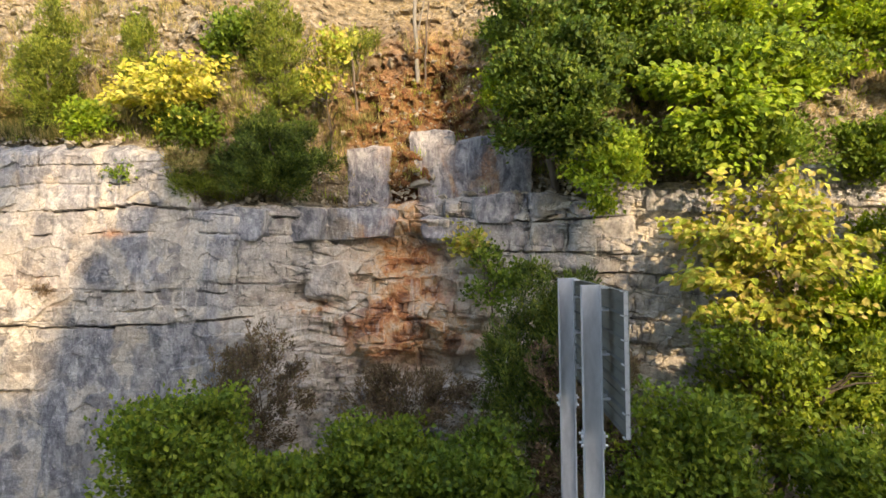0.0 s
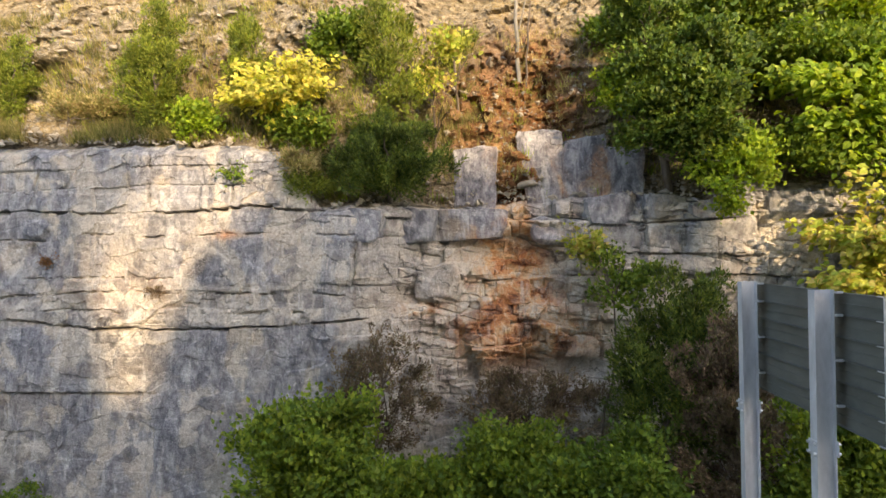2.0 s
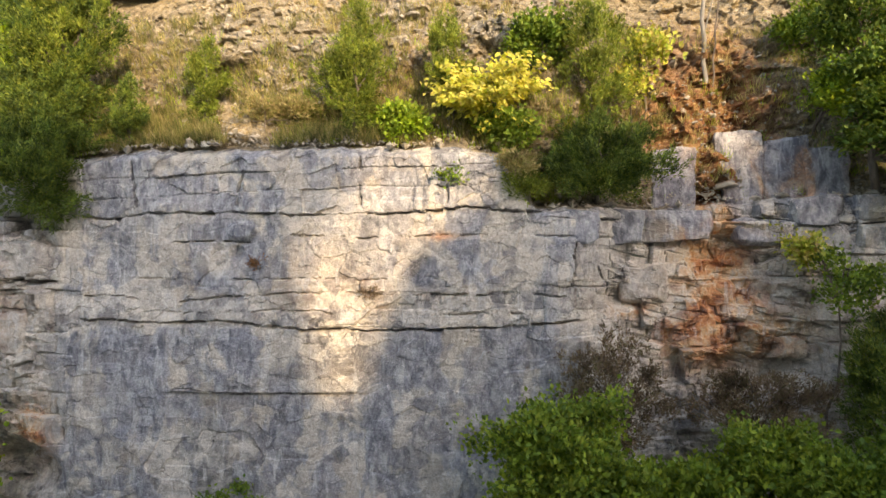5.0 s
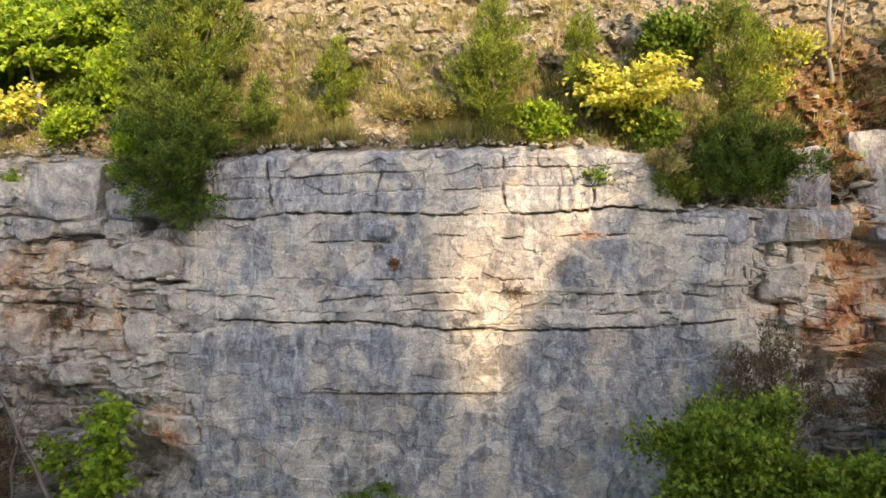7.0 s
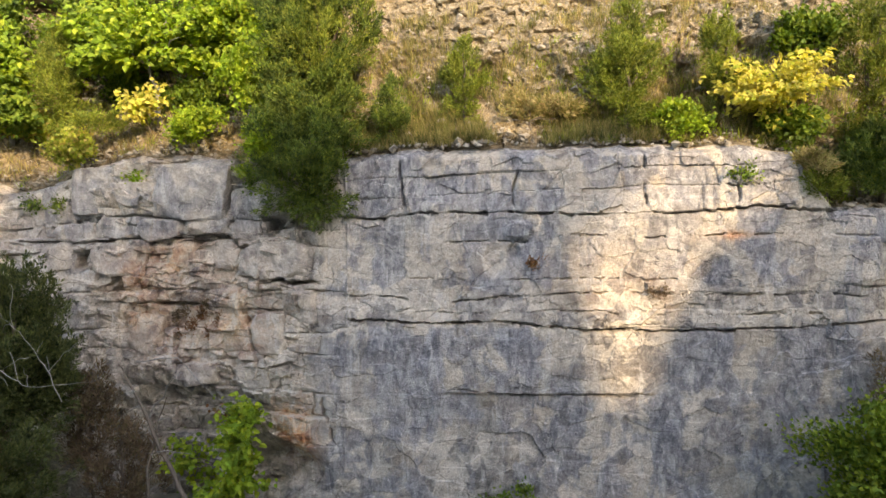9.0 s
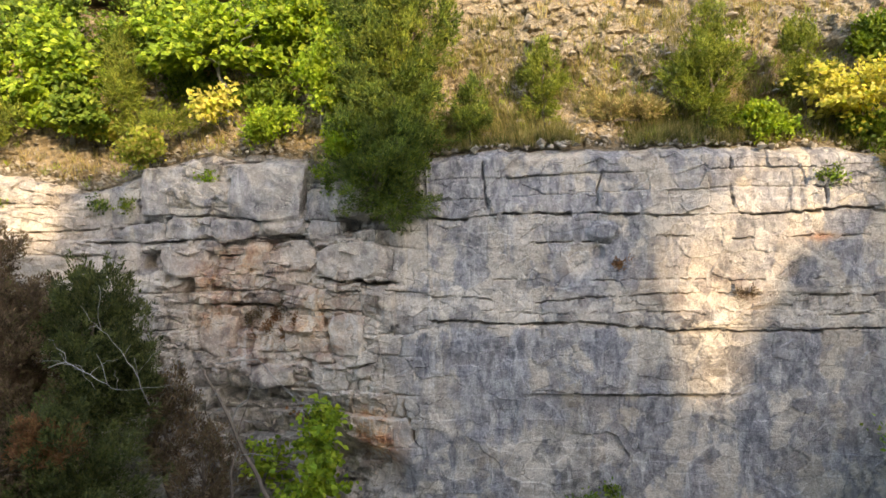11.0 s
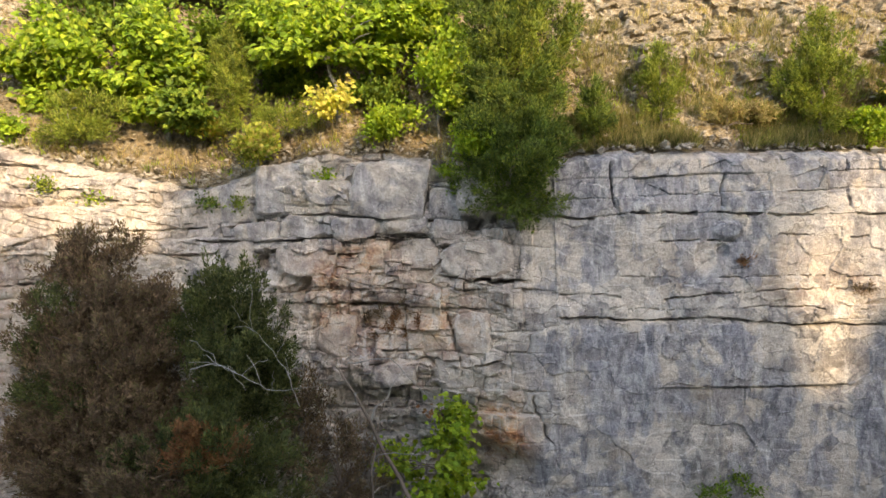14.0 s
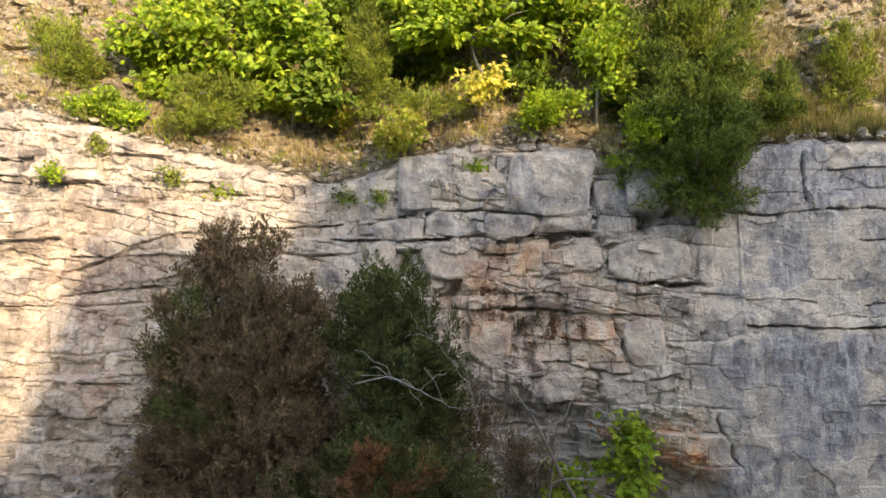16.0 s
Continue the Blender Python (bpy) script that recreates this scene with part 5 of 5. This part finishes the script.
dead_bough([(-31.0, 11.3, 6.5), (-30.2, 10.9, 6.75), (-29.5, 10.9, 6.35), (-28.8, 10.9, 6.05), (-27.4, 11.2, 6.15)], 0.016, 8, 3, "pale grey dead bough reaching out of a juniper")
dead_bough([(-28.4, 11.4, 5.6), (-28.6, 11.2, 6.4), (-29.0, 11.1, 7.1), (-29.6, 11.0, 7.7)], 0.013, 6, 4, "forked grey dead bough")
dead_bough([(-25.6, 12.6, 2.2), (-26.4, 12.6, 3.8), (-27.3, 12.6, 5.6), (-27.8, 12.7, 6.3)], 0.07, 4, 5, "leaning brown dead trunk in the hollow", BARK)
dead_bough([(-26.9, 12.4, 2.2), (-26.9, 12.5, 3.8), (-26.6, 12.9, 5.4)], 0.045, 4, 6, "thin dead stem in the hollow", BARK)
dead_bough([(-27.6, 13.1, 6.3), (-26.5, 13.2, 6.4), (-25.4, 13.4, 5.2), (-24.4, 13.5, 5.25)], 0.02, 3, 8, "thin grey vine stem hanging over the rock")


# ---- grass and rubble ----
def grass_tufts(name, count, x0, x1, lo, hi, blades, height, seed, material, label):
    r = np.random.default_rng(seed)
    x = r.uniform(x0, x1, count)
    rise = r.uniform(lo, hi, count)
    keep = fbm(x * 0.7, rise * 0.9, seed, 3) > -0.12
    x, rise = x[keep], rise[keep]
    z = lip_z(x) + rise
    y = wall_y(x) + 0.1 + hill_back(x, rise) - hill_relief(x, z, rise)
    n = len(x) * blades
    pos = np.repeat(np.stack([x, y + 0.03, z - 0.03], 1), blades, 0) + r.normal(0, 0.06, (n, 3)) * np.array([1, 0.6, 0.3])
    axis = unit(np.array([0, -0.25, 1.0]) + r.normal(0, 0.33, (n, 3)))
    L = height * r.uniform(0.4, 1.25, n) * np.repeat(r.uniform(0.6, 1.3, len(x)), blades)
    v, f = leaf_mesh(pos, axis, r.normal(size=(n, 3)), L, np.full(n, 0.016), False)
    me = array_part(name, v, f, material, None)
    return tagged(me, label, "grass", kind="stuff")


grass_tufts("dry_grass", 4600, -44, 11, 0.08, 5.2, 13, 0.36, 301, STRAW, "dry straw-coloured grass tufts on the slope")
grass_tufts("green_grass", 1500, -44, 11, 0.05, 3.4, 12, 0.32, 302, LIME, "green grass and weeds on the slope")


grass_tufts("bench_grass", 2300, -23, -9, 0.10, 1.25, 14, 0.40, 303, OLIVE_GRASS, "olive green grass and weeds on the bench")
grass_tufts("slope_grass", 1900, -23, -6, 1.0, 4.6, 13, 0.42, 304, OLIVE_GRASS, "olive and straw grass clumps among the rubble")


def rock_mesh(seed, flat=0.7):
    """A broken stone about one metre across."""
    bm = bmesh.new()
    r = random.Random(seed)
    for k in range(16):
        d = Vector((r.gauss(0, 1), r.gauss(0, 1), r.gauss(0, 1))).normalized()
        bm.verts.new((d.x * 0.5 * r.uniform(0.8, 1.1), d.y * 0.5 * r.uniform(0.8, 1.1), d.z * 0.5 * flat))
    bmesh.ops.convex_hull(bm, input=bm.verts[:])
    bmesh.ops.delete(bm, geom=[v for v in bm.verts if not v.link_faces], context="VERTS")
    bmesh.ops.bevel(bm, geom=bm.edges[:], offset=0.035, segments=1, affect="EDGES")
    me = bpy.data.meshes.new("stone")
    bm.to_mesh(me)
    bm.free()
    me.materials.append(STONE)
    return me


STONE = plain_material("loose_stone", (0.16, 0.14, 0.115), (0.46, 0.40, 0.31), 3.5, 0.95, 0, 0.8)
stone_meshes = [rock_mesh(k, 0.45 + 0.06 * k) for k in range(6)]
for k in range(285):
    x = rng.uniform(-41, 8)
    rise = abs(rng.normal(0.1, 0.9)) if k % 2 else rng.uniform(1.0, 4.6)
    size = float(np.clip(rng.lognormal(-2.0, 0.55), 0.08, 0.6))
    z = float(lip_z(np.array([x]))[0]) + rise
    stone = new("stone", stone_meshes[k % 6])
    stone.location = (x, hill_y(x, z) - 0.12 * size, z + 0.05 * size)
    stone.rotation_euler = (rng.uniform(-0.4, 0.4), rng.uniform(-0.4, 0.4), rng.uniform(0, 6.3))
    stone.scale = (size * rng.uniform(0.8, 1.5), size, size * rng.uniform(0.6, 1.1))
    tagged(stone, "loose weathered limestone lying on the slope", "stone", "stones on the slope")


def rubble(count, seed):
    """Small broken stones along the lip and over the slope, too many to count."""
    r = np.random.default_rng(seed)
    x = r.uniform(-43, 9, count)
    rise = np.where(r.random(count) < 0.35, np.abs(r.normal(0.1, 0.35, count)), r.uniform(0.3, 4.8, count))
    z = lip_z(x) + rise
    y = wall_y(x) + 0.1 + hill_back(x, rise) - hill_relief(x, z, rise)
    s = np.clip(r.lognormal(-3.15, 0.5, count), 0.02, 0.17)
    octa = np.array([(1, 0, 0), (-1, 0, 0), (0, 1, 0), (0, -1, 0), (0, 0, 0.7), (0, 0, -0.7)], float)
    v = octa[None] * s[:, None, None] * r.uniform(0.6, 1.3, (count, 6, 1)) + r.normal(0, 0.25, (count, 6, 3)) * s[:, None, None]
    v = v + np.stack([x, y - 0.01, z + 0.02], 1)[:, None]
    tri = np.array([(0, 2, 4), (2, 1, 4), (1, 3, 4), (3, 0, 4), (2, 0, 5), (1, 2, 5), (3, 1, 5), (0, 3, 5)])
    f = (np.arange(count)[:, None, None] * 6 + tri[None]).reshape(-1, 3)
    tagged(array_part("rubble", v.reshape(-1, 3), f, STONE, None), "small broken limestone rubble and chips on the slope", "rubble", kind="stuff")


rubble(7500, 77)


# unseen leafy tree, added opposite to shade the upper left of the sun pool
plant("shading_tree", "unseen leafy tree added on the opposite crest to shade the face", "tree", (2.9, -15.0, 26.5), [((4.35, -14.9, 26.2), (0.95, 0.5, 1.7), S, GREEN, 190, 12, 1.6, 0.0)], trunk_r=0.10)


# ---- small plants rooted in the face ----
def face_y(x, z):
    x, z = np.array([float(x)]), np.array([float(z)])
    return float((wall_y(x) + 0.02 * (z - 6) - cliff_relief(x, z))[0])


def ledge_plant(x, z, size, material, kind, tips, label, category="small plant"):
    y = face_y(x, z)
    ob = thing("ledge_plant", label, category, (x, y, z), "plants on the face")
    v, f = sprays((0, -0.10 * size / 0.3, 0.1), (size, 0.4 * size, 0.8 * size), kind, tips, 9, int(abs(x) * 100), 0.8)
    array_part("foliage", v, f, material, ob)
    for k in range(3):
        v, f = tube(bent((0, 0.05, 0), (rng.uniform(-size, size) * 0.7, -0.15, 0.1 + 0.5 * size), 0.1, 5, 0.05), np.linspace(0.012, 0.005, 5), 5)
        array_part("stem", v, f, BARK, ob)


for x, z, s in ((-13.95, 7.8, 0.24), (-26.9, 7.45, 0.22), (-26.5, 7.3, 0.18), (-26.15, 7.55, 0.2), (-27.3, 7.2, 0.24), (-25.8, 7.15, 0.16), (-26.6, 6.95, 0.16), (-26.2, 6.85, 0.13), (-27.0, 6.8, 0.15), (-16.9, 8.7, 0.16)):
    ledge_plant(x, z, s, RUSSET if s < 0.2 else BROWN, "cedar", 22, "dry red-brown tuft clinging to the rock")
for x, z, s, mt in ((-11.9, 10.75, 0.26, GREEN), (-36.0, 11.2, 0.30, CEDAR_SUN), (-37.8, 11.9, 0.26, CEDAR_SUN), (-34.9, 10.8, 0.24, LIME), (-31.8, 10.7, 0.42, CEDAR), (-30.9, 10.6, 0.34, CEDAR_SUN), (-28.4, 11.3, 0.25, LIME), (-3.4, 9.2, 0.36, AMBER), (-3.0, 8.6, 0.30, AMBER), (-38.6, 11.2, 0.2, LIME), (-25.0, 11.3, 0.35, LIME), (-24.6, 11.0, 0.3, GREEN)):
    ledge_plant(x, z, s, mt, "bush", 14, "small green weed rooted in a rock joint")
for x in (-17.1, -18.1):
    ledge_plant(x, 2.75 + 0.2 * math.sin(5 * x), 0.4, GREEN, "bush", 16, "low green weed at the foot of the face")
